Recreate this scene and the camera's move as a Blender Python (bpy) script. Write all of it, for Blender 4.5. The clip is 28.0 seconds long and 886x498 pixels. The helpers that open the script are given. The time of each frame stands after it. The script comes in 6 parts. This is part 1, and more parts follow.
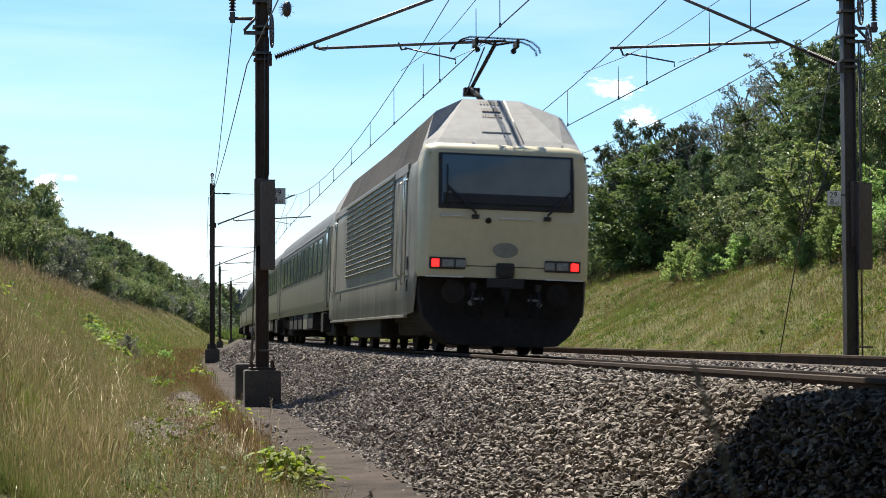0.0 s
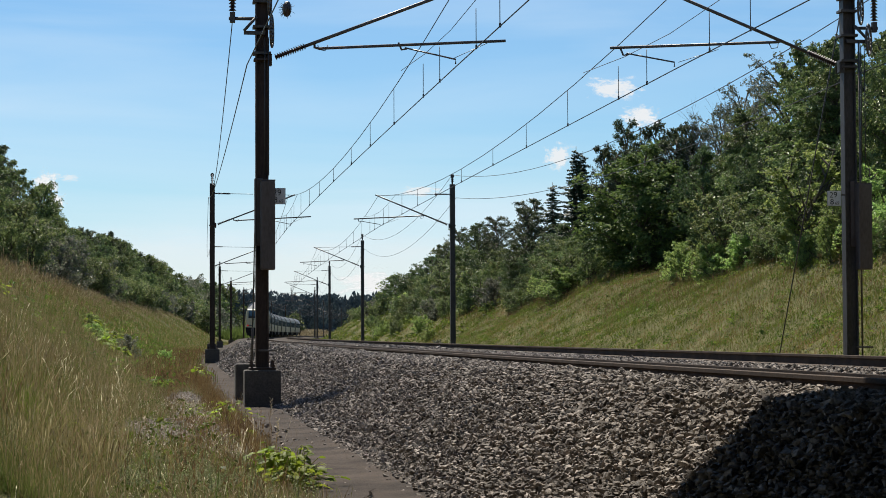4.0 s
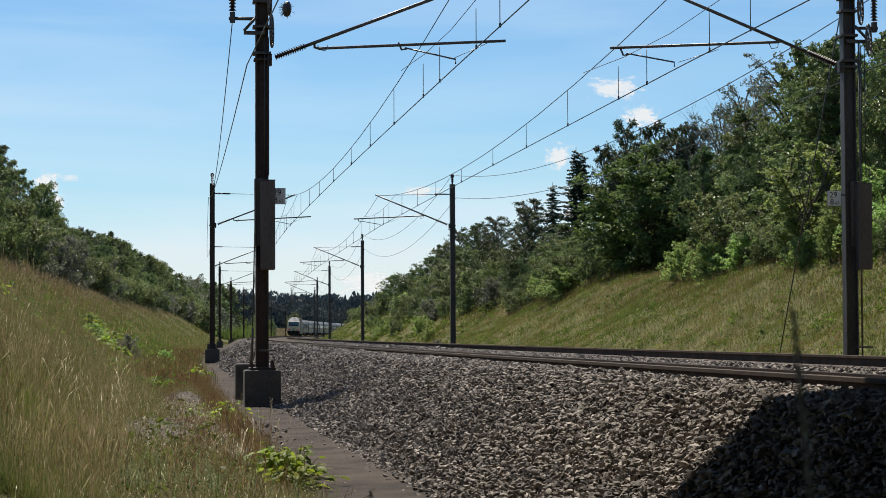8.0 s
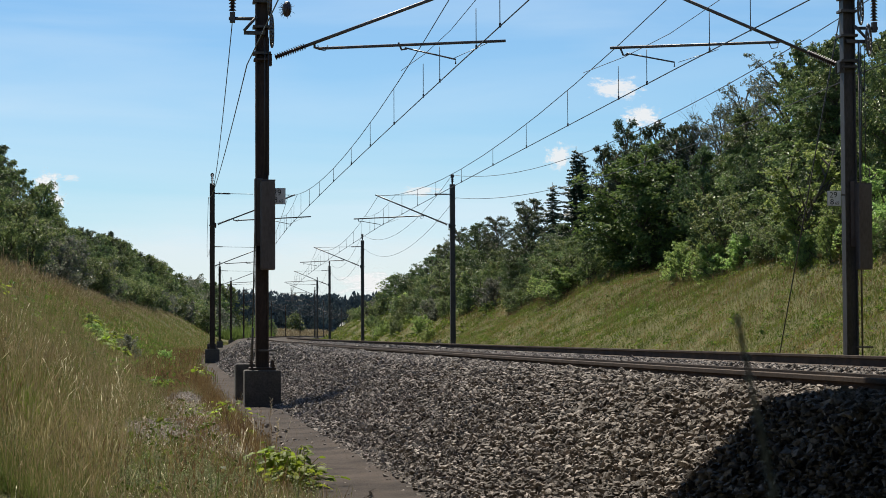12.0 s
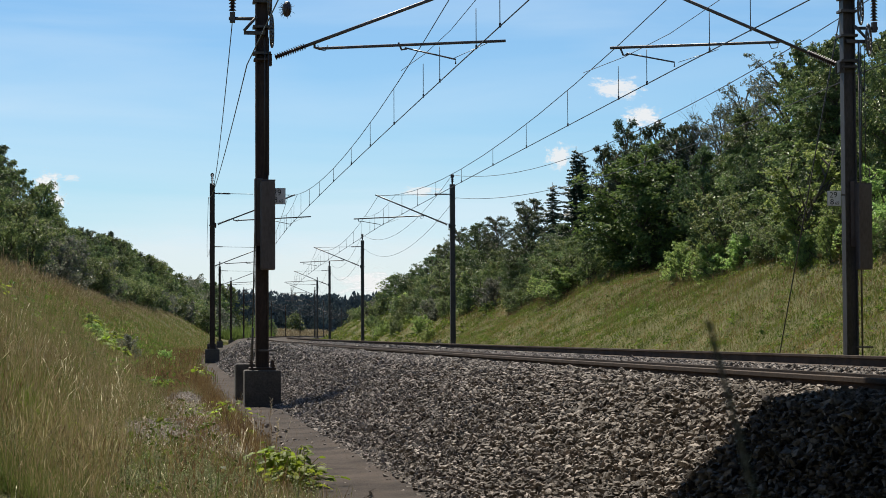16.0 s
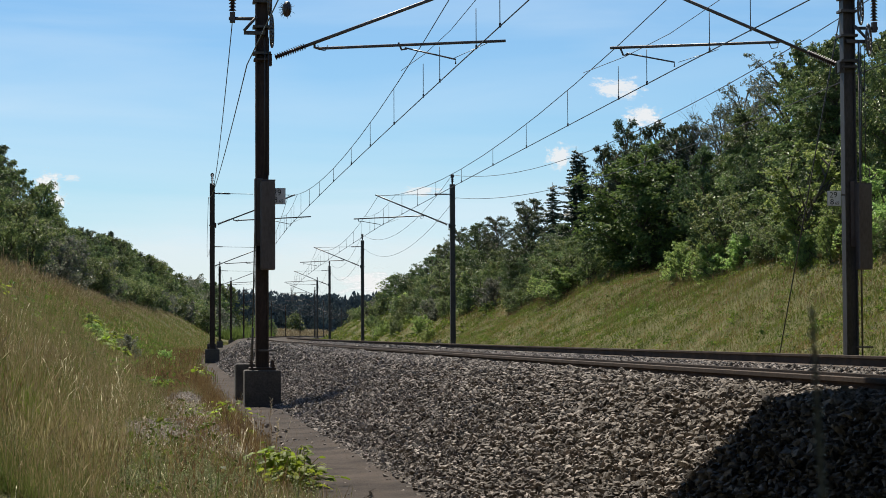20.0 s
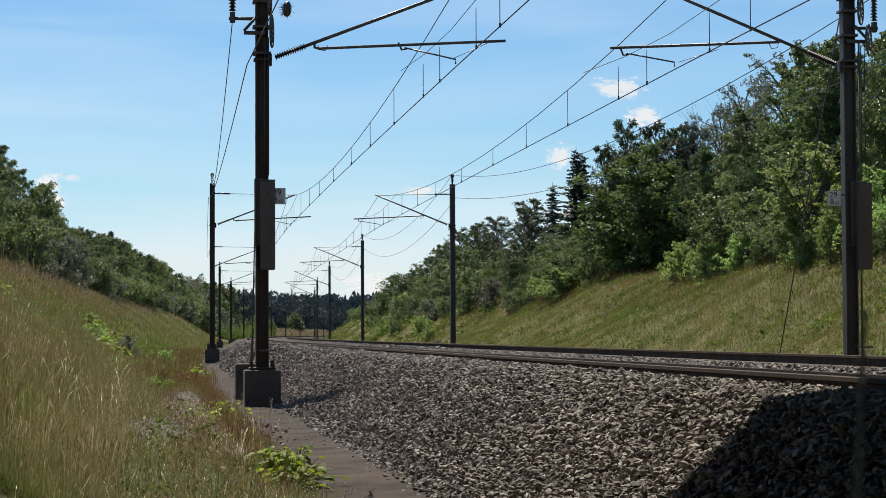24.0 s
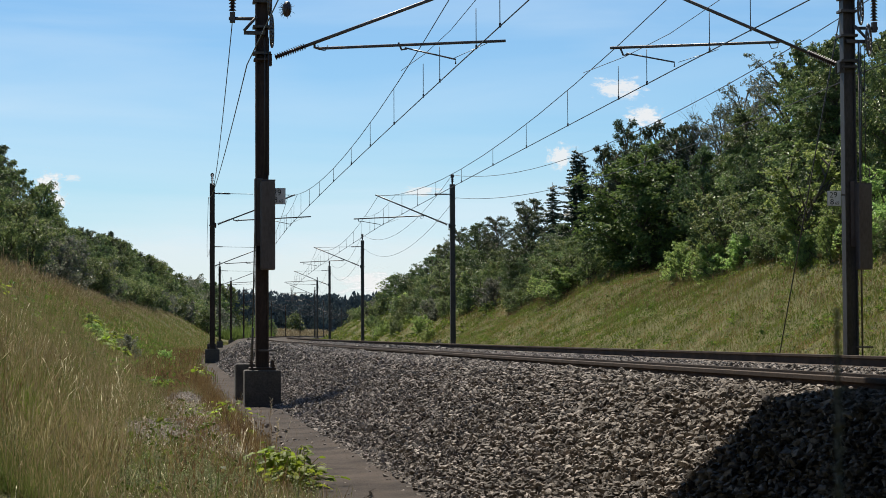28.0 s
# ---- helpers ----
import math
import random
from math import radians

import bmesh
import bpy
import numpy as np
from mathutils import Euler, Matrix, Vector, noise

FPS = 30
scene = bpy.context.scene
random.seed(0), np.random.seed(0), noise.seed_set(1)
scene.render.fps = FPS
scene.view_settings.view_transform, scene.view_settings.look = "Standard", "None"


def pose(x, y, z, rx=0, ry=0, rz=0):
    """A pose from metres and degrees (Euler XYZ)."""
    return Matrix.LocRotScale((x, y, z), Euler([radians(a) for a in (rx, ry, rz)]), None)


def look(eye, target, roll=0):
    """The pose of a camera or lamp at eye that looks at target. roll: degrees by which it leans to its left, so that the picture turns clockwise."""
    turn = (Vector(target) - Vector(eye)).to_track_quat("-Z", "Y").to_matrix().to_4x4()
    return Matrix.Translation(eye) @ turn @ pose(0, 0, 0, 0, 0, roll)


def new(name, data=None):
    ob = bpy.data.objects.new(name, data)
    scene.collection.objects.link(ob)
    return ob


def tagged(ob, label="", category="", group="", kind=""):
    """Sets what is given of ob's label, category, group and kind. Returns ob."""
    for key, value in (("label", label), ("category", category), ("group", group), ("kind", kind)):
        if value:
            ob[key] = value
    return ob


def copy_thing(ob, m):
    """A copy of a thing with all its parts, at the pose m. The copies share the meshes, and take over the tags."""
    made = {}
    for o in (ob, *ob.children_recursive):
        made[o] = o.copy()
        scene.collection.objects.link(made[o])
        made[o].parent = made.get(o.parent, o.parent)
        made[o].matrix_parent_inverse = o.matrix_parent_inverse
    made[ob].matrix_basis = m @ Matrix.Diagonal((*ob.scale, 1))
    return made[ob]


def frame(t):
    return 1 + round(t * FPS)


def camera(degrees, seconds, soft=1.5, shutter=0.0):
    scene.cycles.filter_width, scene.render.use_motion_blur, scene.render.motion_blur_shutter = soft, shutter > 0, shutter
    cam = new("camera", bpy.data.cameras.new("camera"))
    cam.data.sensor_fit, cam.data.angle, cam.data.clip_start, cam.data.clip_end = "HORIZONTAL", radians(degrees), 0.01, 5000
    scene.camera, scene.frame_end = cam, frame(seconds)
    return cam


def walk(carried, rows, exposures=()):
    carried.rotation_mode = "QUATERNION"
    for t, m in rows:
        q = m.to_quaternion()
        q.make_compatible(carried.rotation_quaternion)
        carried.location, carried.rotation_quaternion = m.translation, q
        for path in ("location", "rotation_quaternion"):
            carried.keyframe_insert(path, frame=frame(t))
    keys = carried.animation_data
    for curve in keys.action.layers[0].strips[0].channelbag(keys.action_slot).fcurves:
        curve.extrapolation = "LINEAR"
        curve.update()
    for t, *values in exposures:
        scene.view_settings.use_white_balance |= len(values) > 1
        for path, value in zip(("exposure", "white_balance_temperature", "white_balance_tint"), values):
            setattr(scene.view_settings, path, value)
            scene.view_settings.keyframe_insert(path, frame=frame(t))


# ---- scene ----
cam = camera(23.93, 28.0, soft=0.45, shutter=0.08)
cam.data.dof.use_dof, cam.data.dof.focus_distance, cam.data.dof.aperture_fstop = True, 34.0, 14.0
AIM = pose(0, 0, 0.311, 90 + 2.329, 0, 0) @ pose(0, 0, 0, 0, 0, -0.2645)
walk(cam, [(0.0, AIM), (28.0, AIM)],
     exposures=[(0.0, 1.12), (0.6, 0.94), (1.2, 0.75), (2.0, 0.64), (3.0, 0.57), (28.0, 0.56)])

# ---- sky and sun ----
SUN_AZ, SUN_EL = 16.5, 53.0          # degrees left of the view axis, above the horizon
world = bpy.data.worlds.new("sky")
scene.world = world
world.use_nodes = True
wn, wl = world.node_tree.nodes, world.node_tree.links
wn.clear()
sky = wn.new("ShaderNodeTexSky")
sky.sky_type, sky.sun_disc = "NISHITA", False
sky.sun_elevation, sky.sun_rotation = radians(SUN_EL), radians(-SUN_AZ)
sky.air_density, sky.dust_density, sky.ozone_density = 1.0, 0.1, 5.0
bg = wn.new("ShaderNodeBackground")
bg.inputs["Strength"].default_value = 0.06
wout = wn.new("ShaderNodeOutputWorld")
# thin high cloud, more of it towards the horizon, all round the sky
geo_in = wn.new("ShaderNodeTexCoord")
squash = wn.new("ShaderNodeMapping")
squash.inputs["Scale"].default_value = (2.2, 2.2, 15.0)
squash.inputs["Rotation"].default_value = (0, radians(2), 0)
wlk = wn.new("ShaderNodeTexNoise")
wlk.inputs["Scale"].default_value, wlk.inputs["Detail"].default_value, wlk.inputs["Distortion"].default_value = 1.6, 7.0, 0.5
ramp = wn.new("ShaderNodeValToRGB")
ramp.color_ramp.elements[0].position, ramp.color_ramp.elements[0].color = 0.41, (0, 0, 0, 1)
ramp.color_ramp.elements[1].position, ramp.color_ramp.elements[1].color = 0.75, (0.42, 0.42, 0.42, 1)
sep = wn.new("ShaderNodeSeparateXYZ")
low = wn.new("ShaderNodeMapRange")
low.interpolation_type = "SMOOTHSTEP"
low.inputs["From Min"].default_value, low.inputs["From Max"].default_value = 0.072, 0.036
low.inputs["To Min"].default_value, low.inputs["To Max"].default_value = 0.0, 0.4
ruffle = wn.new("ShaderNodeMath")
ruffle.operation = "MULTIPLY_ADD"
ruffle.inputs[1].default_value = -0.06
add = wn.new("ShaderNodeMath")
add.operation, add.use_clamp = "ADD", True
tint = wn.new("ShaderNodeMix")
tint.data_type, tint.blend_type = "RGBA", "MULTIPLY"
tint.inputs["Factor"].default_value, tint.inputs["B"].default_value = 1.0, (0.86, 1.05, 1.14, 1)
mixc = wn.new("ShaderNodeMix")
mixc.data_type = "RGBA"
mixc.inputs["B"].default_value = (8.3, 9.75, 10.9, 1)
wl.new(geo_in.outputs["Generated"], squash.inputs["Vector"])
wl.new(squash.outputs["Vector"], wlk.inputs["Vector"])
wl.new(wlk.outputs["Fac"], ramp.inputs["Fac"])
wl.new(geo_in.outputs["Generated"], sep.inputs["Vector"])
wl.new(wlk.outputs["Fac"], ruffle.inputs[0])
lift = wn.new("ShaderNodeMath")
lift.operation = "ADD"
lift.inputs[1].default_value = 0.03
wl.new(sep.outputs["Z"], lift.inputs[0])
wl.new(lift.outputs["Value"], ruffle.inputs[2])
wl.new(ruffle.outputs["Value"], low.inputs["Value"])
thin = wn.new("ShaderNodeMapRange")
thin.inputs["From Min"].default_value, thin.inputs["From Max"].default_value = 0.15, 0.5
thin.inputs["To Min"].default_value, thin.inputs["To Max"].default_value = 1.0, 0.1
veil = wn.new("ShaderNodeMath")
veil.operation = "MULTIPLY"
wl.new(sep.outputs["Z"], thin.inputs["Value"])
wl.new(ramp.outputs["Color"], veil.inputs[0])
wl.new(thin.outputs["Result"], veil.inputs[1])
wl.new(veil.outputs["Value"], add.inputs[0])
wl.new(low.outputs["Result"], add.inputs[1])
wl.new(add.outputs["Value"], mixc.inputs["Factor"])
wl.new(sky.outputs["Color"], tint.inputs["A"])
wl.new(tint.outputs["Result"], mixc.inputs["A"])
wl.new(mixc.outputs["Result"], bg.inputs["Color"])
wl.new(bg.outputs["Background"], wout.inputs["Surface"])
sun = new("sun", bpy.data.lights.new("sun", "SUN"))
sun.data.energy, sun.data.angle, sun.data.color = 5.0, radians(0.53), (1.0, 0.93, 0.80)
_sx = -math.sin(radians(SUN_AZ)) * math.cos(radians(SUN_EL))
_sy = math.cos(radians(SUN_AZ)) * math.cos(radians(SUN_EL))
sun.matrix_world = look((_sx * 100, _sy * 100, math.sin(radians(SUN_EL)) * 100), (0, 0, 0))


# ---- the line: an arc that bends gently to the right ----
X0, HEAD, BEND = 5.68, -0.14255, 1 / 4110.5
rng = np.random.default_rng(7)


def arc(s, u):
    """x, y of the place s metres along the near track and u metres to its right."""
    a = HEAD + BEND * s
    return X0 + (math.cos(HEAD) - np.cos(a)) / BEND + u * np.cos(a), (np.sin(a) - math.sin(HEAD)) / BEND - u * np.sin(a)


def at(s, u, z=0.0):
    x, y = arc(s, u)
    return Vector((float(x), float(y), float(z)))


def frame_at(s, u, z=0.0, cant=0.0, turn=0.0):
    """Pose with y along the line and x to its right."""
    a = HEAD + BEND * s
    return Matrix.Translation(at(s, u, z)) @ pose(0, 0, 0, 0, 0, -math.degrees(a) + turn) @ pose(0, 0, 0, 0, cant, 0)


def smooth(x, a, b):
    t = np.clip((x - a) / (b - a), 0, 1)
    return t * t * (3 - 2 * t)


# cross-section of the cutting: metres right of the near track, metres above its outer rail
PROF_U = [-400, -60, -30, -17, -12.8, -11.1, -6.3, -4.4, -3.28, -1.7, -1.0, -0.7, 0.6, 1.0, 2.9, 3.5, 5.1, 6.1, 7.0, 8.6, 13.8, 15.9, 26, 60, 400]
PROF_Z = [7.5, 6.5, 5.6, 4.2, 3.2, 2.35, -0.95, -1.03, -1.02, -0.14, -0.095, -0.13, -0.18, -0.20, -0.17, -0.2, -0.20, -0.22, -0.7, -0.78, 2.3, 3.0, 4.6, 6.5, 7.5]


def level(s, u):
    """Height of the ground."""
    z = np.interp(u, PROF_U, PROF_Z)
    fade_l = 1 - smooth(s, 290, 420)
    fade_r = 1 - smooth(s, 480, 700)
    z = np.where(u < -4.45, -1.0 + (z + 1.0) * fade_l, z)
    z = z + 2.3 * smooth(s, 470, 560) * smooth(-u, 7, 15)
    z = np.where(u > 6.6, -0.75 + (z + 0.75) * fade_r, z)
    out = np.clip((np.abs(u + 1) - 5.5) / 4, 0, 1)
    wob = 0.16 * np.sin(s * 0.21 + u * 0.5) + 0.11 * np.sin(s * 0.47 - u * 0.9 + 1.3) + 0.05 * np.sin(s * 1.3 + u * 2.1)
    return z + wob * out


# ---- materials ----
def nodes_of(name):
    m = bpy.data.materials.new(name)
    m.use_nodes = True
    n, l = m.node_tree.nodes, m.node_tree.links
    return m, n, l, n["Principled BSDF"]


def surface(name, a, b, rough=0.6, metal=0.0, scale=6.0, bump=0.2, fine=60.0, spec=0.5, lo=0.35, hi=0.65, vary=0.0, stretch=(1, 1, 1)):
    """Two colours mixed by coarse and fine noise, with relief."""
    m, n, l, p = nodes_of(name)
    tc = n.new("ShaderNodeTexCoord")
    mp = n.new("ShaderNodeMapping")
    mp.inputs["Scale"].default_value = stretch
    l.new(tc.outputs["Object"], mp.inputs["Vector"])
    t1, t2 = n.new("ShaderNodeTexNoise"), n.new("ShaderNodeTexNoise")
    t1.inputs["Scale"].default_value, t1.inputs["Detail"].default_value = scale, 6
    t2.inputs["Scale"].default_value, t2.inputs["Detail"].default_value = fine, 4
    l.new(mp.outputs["Vector"], t1.inputs["Vector"])
    l.new(mp.outputs["Vector"], t2.inputs["Vector"])
    mix = n.new("ShaderNodeMath")
    mix.operation = "MULTIPLY_ADD"
    mix.inputs[1].default_value = 0.45
    half = n.new("ShaderNodeMath")
    half.operation = "MULTIPLY"
    half.inputs[1].default_value = 0.55
    l.new(t1.outputs["Fac"], half.inputs[0])
    l.new(t2.outputs["Fac"], mix.inputs[0])
    l.new(half.outputs["Value"], mix.inputs[2])
    r = n.new("ShaderNodeValToRGB")
    r.color_ramp.elements[0].position, r.color_ramp.elements[1].position = lo, hi
    r.color_ramp.elements[0].color, r.color_ramp.elements[1].color = (*a, 1), (*b, 1)
    l.new(mix.outputs["Value"], r.inputs["Fac"])
    col = r.outputs["Color"]
    if vary:
        info = n.new("ShaderNodeNewGeometry")
        hs = n.new("ShaderNodeHueSaturation")
        mr = n.new("ShaderNodeMapRange")
        mr.inputs["To Min"].default_value, mr.inputs["To Max"].default_value = 1 - vary, 1 + vary
        l.new(info.outputs["Random Per Island"], mr.inputs["Value"])
        l.new(mr.outputs["Result"], hs.inputs["Value"])
        l.new(col, hs.inputs["Color"])
        col = hs.outputs["Color"]
    l.new(col, p.inputs["Base Color"])
    p.inputs["Roughness"].default_value, p.inputs["Metallic"].default_value = rough, metal
    p.inputs["Specular IOR Level"].default_value = spec
    if bump:
        bp = n.new("ShaderNodeBump")
        bp.inputs["Strength"].default_value, bp.inputs["Distance"].default_value = bump, 0.02
        l.new(mix.outputs["Value"], bp.inputs["Height"])
        l.new(bp.outputs["Normal"], p.inputs["Normal"])
    return m


def leafy(name, stops, through_part=0.35, rough=0.55, patch=0.0, patch_scale=0.5, spec=0.35):
    """Leaves or blades: a colour for each island from the stops, light shining through. patch: how far a slow noise shifts the choice."""
    m, n, l, p = nodes_of(name)
    g = n.new("ShaderNodeNewGeometry")
    oi = n.new("ShaderNodeObjectInfo")
    r = n.new("ShaderNodeValToRGB")
    r.color_ramp.interpolation = "LINEAR"
    for i, (pos, c) in enumerate(stops):
        e = r.color_ramp.elements[i] if i < 2 else r.color_ramp.elements.new(pos)
        e.position, e.color = pos, (*c, 1)
    fac = g.outputs["Random Per Island"]
    if patch:
        tx = n.new("ShaderNodeTexNoise")
        tx.inputs["Scale"].default_value, tx.inputs["Detail"].default_value = patch_scale, 3
        l.new(g.outputs["Position"], tx.inputs["Vector"])
        sub = n.new("ShaderNodeMapRange")
        sub.inputs["From Min"].default_value, sub.inputs["From Max"].default_value = 0.32, 0.68
        sub.inputs["To Min"].default_value, sub.inputs["To Max"].default_value = -patch, patch
        ad = n.new("ShaderNodeMath")
        ad.operation, ad.use_clamp = "ADD", True
        l.new(tx.outputs["Fac"], sub.inputs["Value"])
        l.new(sub.outputs["Result"], ad.inputs[0])
        l.new(fac, ad.inputs[1])
        fac = ad.outputs["Value"]
    l.new(fac, r.inputs["Fac"])
    hs = n.new("ShaderNodeHueSaturation")
    mr = n.new("ShaderNodeMapRange")
    mr.inputs["To Min"].default_value, mr.inputs["To Max"].default_value = 0.74, 1.26
    l.new(oi.outputs["Random"], mr.inputs["Value"])
    l.new(mr.outputs["Result"], hs.inputs["Value"])
    mh = n.new("ShaderNodeMapRange")
    mh.inputs["To Min"].default_value, mh.inputs["To Max"].default_value = 0.485, 0.515
    l.new(oi.outputs["Random"], mh.inputs["Value"])
    l.new(mh.outputs["Result"], hs.inputs["Hue"])
    l.new(r.outputs["Color"], hs.inputs["Color"])
    l.new(hs.outputs["Color"], p.inputs["Base Color"])
    p.inputs["Roughness"].default_value, p.inputs["Specular IOR Level"].default_value = rough, spec
    tr = n.new("ShaderNodeBsdfTranslucent")
    l.new(hs.outputs["Color"], tr.inputs["Color"])
    mx = n.new("ShaderNodeMixShader")
    mx.inputs["Fac"].default_value = through_part
    l.new(p.outputs["BSDF"], mx.inputs[1])
    l.new(tr.outputs["BSDF"], mx.inputs[2])
    l.new(mx.outputs["Shader"], n["Material Output"].inputs["Surface"])
    return m


def glow(name, c, strength):
    m, n, l, p = nodes_of(name)
    p.inputs["Base Color"].default_value = (*c, 1)
    p.inputs["Emission Color"].default_value, p.inputs["Emission Strength"].default_value = (*c, 1), strength
    return m


M_BALLAST = surface("ballast_stone", (0.052, 0.044, 0.038), (0.350, 0.307, 0.272), 0.85, scale=9, fine=45, bump=0.35, vary=0.6, spec=0.18)
# bed kept near-black: the shade in the gaps between stones is in its colour
M_BED_SHADED = surface("ballast_bed", (0.012, 0.010, 0.008), (0.070, 0.060, 0.050), 0.95, scale=7, fine=19, bump=1.0, lo=0.42, hi=0.6, spec=0.1)
M_SOIL = surface("meadow_soil", (0.056, 0.061, 0.024), (0.166, 0.152, 0.072), 0.95, scale=0.9, fine=14, bump=0.8, spec=0.05)
M_PATH = surface("worn_asphalt", (0.018, 0.014, 0.011), (0.082, 0.063, 0.051), 0.92, scale=1.6, fine=70, bump=0.9, spec=0.1)
M_RAIL = surface("rusty_rail", (0.030, 0.020, 0.014), (0.085, 0.056, 0.038), 0.85, scale=3, fine=50, bump=0.15, spec=0.2)
M_RAILTOP = surface("polished_rail_head", (0.288, 0.272, 0.264), (0.416, 0.400, 0.384), 0.32, 1.0, scale=3, fine=50, bump=0.05)
M_SLEEPER = surface("sleeper_concrete", (0.136, 0.129, 0.119), (0.231, 0.218, 0.204), 0.9, scale=6, fine=60)
M_CONC = surface("foundation_concrete", (0.051, 0.045, 0.039), (0.116, 0.103, 0.090), 0.9, scale=3, fine=30, bump=0.4)
M_STEEL = surface("weathered_mast_steel", (0.050, 0.044, 0.040), (0.112, 0.103, 0.097), 0.55, 0.0, scale=3, fine=40, bump=0.12, stretch=(1, 1, 0.25), spec=0.35)
M_STEEL_RUST = surface("rust_brown_mast_steel", (0.044, 0.028, 0.021), (0.098, 0.066, 0.050), 0.65, 0.0, scale=3, fine=40, bump=0.12, stretch=(1, 1, 0.25), spec=0.3)
M_GALV = surface("galvanised_steel", (0.22, 0.225, 0.23), (0.38, 0.385, 0.39), 0.45, 0.6, scale=5, fine=50, bump=0.08)
M_TUBE = surface("cantilever_tube", (0.084, 0.072, 0.066), (0.156, 0.141, 0.132), 0.45, 0.5, scale=4, fine=40, bump=0.05)
M_WIRE = surface("dark_wire", (0.05, 0.05, 0.052), (0.09, 0.085, 0.08), 0.5, 0.5, scale=3, fine=20, bump=0.0)
M_INSUL = surface("brown_insulator", (0.035, 0.02, 0.016), (0.07, 0.04, 0.03), 0.3, scale=5, fine=30, bump=0.0)
M_BOXM = surface("weathered_guard_sheet", (0.090, 0.068, 0.058), (0.150, 0.124, 0.112), 0.6, 0.2, scale=2.5, fine=30, bump=0.1, stretch=(1, 1, 0.3))
M_SIGN = surface("enamel_white", (0.62, 0.62, 0.6), (0.74, 0.74, 0.72), 0.4, scale=5, fine=30, bump=0.0)
M_INK = surface("black_paint", (0.012, 0.012, 0.014), (0.025, 0.025, 0.028), 0.5, scale=5, fine=30, bump=0.0)
M_BRIDGE = surface("bridge_concrete", (0.15, 0.142, 0.13), (0.27, 0.258, 0.24), 0.9, scale=0.8, fine=9, bump=0.3)
M_BARK = surface("bark", (0.045, 0.036, 0.026), (0.15, 0.125, 0.095), 0.9, scale=5, fine=24, bump=0.8, stretch=(1, 1, 0.3))
M_DEADWOOD = surface("bare_twigs", (0.084, 0.073, 0.063), (0.168, 0.150, 0.133), 0.85, scale=5, fine=24, bump=0.3)
M_LEAF_DARK = leafy("leaf_dark", [(0.0, (0.043, 0.070, 0.026)), (0.6, (0.085, 0.128, 0.046)), (1.0, (0.155, 0.193, 0.075))], 0.32, 0.45, spec=0.27)
M_LEAF_MAPLE = leafy("leaf_maple", [(0.0, (0.057, 0.097, 0.028)), (0.6, (0.115, 0.171, 0.047)), (1.0, (0.210, 0.264, 0.079))], 0.36, 0.55, spec=0.2)
M_LEAF_MID = leafy("leaf_mid", [(0.0, (0.070, 0.109, 0.038)), (0.55, (0.140, 0.193, 0.064)), (1.0, (0.257, 0.301, 0.113))], 0.34, 0.45, spec=0.27)
M_LEAF_HAZEL = leafy("leaf_hazel", [(0.0, (0.087, 0.128, 0.044)), (0.55, (0.180, 0.233, 0.081)), (1.0, (0.347, 0.377, 0.161))], 0.36, 0.45, spec=0.27)
M_LEAF_LIGHT = leafy("leaf_light", [(0.0, (0.145, 0.235, 0.070)), (0.55, (0.265, 0.379, 0.103)), (1.0, (0.452, 0.538, 0.182))], 0.55, 0.45, spec=0.27)
M_LEAF_OLIVE = leafy("leaf_olive", [(0.0, (0.039, 0.056, 0.028)), (0.6, (0.078, 0.103, 0.048)), (1.0, (0.136, 0.158, 0.078))], 0.3, 0.45, spec=0.27)
M_LEAF_GREY = leafy("leaf_silver", [(0.0, (0.080, 0.101, 0.063)), (0.6, (0.153, 0.171, 0.115)), (1.0, (0.286, 0.268, 0.209))], 0.34, 0.45, spec=0.27)
M_NEEDLE = leafy("spruce_needles", [(0.0, (0.012, 0.024, 0.012)), (0.6, (0.022, 0.044, 0.019)), (1.0, (0.046, 0.072, 0.030))], 0.12)
# the far wood's pale blue-grey has the aerial haze mixed into the needle colour
M_FARWOOD = leafy("far_forest_hazed", [(0.0, (0.058, 0.079, 0.089)), (0.6, (0.074, 0.099, 0.108)), (1.0, (0.094, 0.122, 0.124))], 0.12, rough=0.9, spec=0.0)
M_GRASS_L = leafy("meadow_blades", [(0.0, (0.086, 0.140, 0.031)), (0.55, (0.150, 0.184, 0.050)), (0.8, (0.200, 0.186, 0.074)), (0.93, (0.210, 0.152, 0.080)), (1.0, (0.38, 0.31, 0.18))], 0.45, patch=0.55, patch_scale=0.45, spec=0.15)
M_GRASS_R = leafy("slope_blades", [(0.0, (0.074, 0.112, 0.017)), (0.6, (0.130, 0.156, 0.028)), (0.88, (0.182, 0.160, 0.046)), (1.0, (0.220, 0.152, 0.076))], 0.45, patch=0.5, patch_scale=0.3, spec=0.12)
M_STRAW = leafy("dry_seed_stalks", [(0.0, (0.15, 0.115, 0.055)), (0.5, (0.25, 0.198, 0.108)), (1.0, (0.46, 0.39, 0.25))], 0.35)
M_PALE = leafy("bleached_stalk", [(0.0, (0.62, 0.55, 0.40)), (1.0, (0.82, 0.75, 0.58))], 0.55)
M_STALK = leafy("dry_stalk_straw", [(0.0, (0.80, 0.74, 0.62)), (1.0, (0.88, 0.82, 0.70))], 0.8, spec=0.1)
M_STEM = leafy("olive_grass_stems", [(0.0, (0.110, 0.139, 0.040)), (0.5, (0.205, 0.183, 0.076)), (1.0, (0.396, 0.307, 0.189))], 0.4, patch=0.4, patch_scale=0.4, spec=0.12)
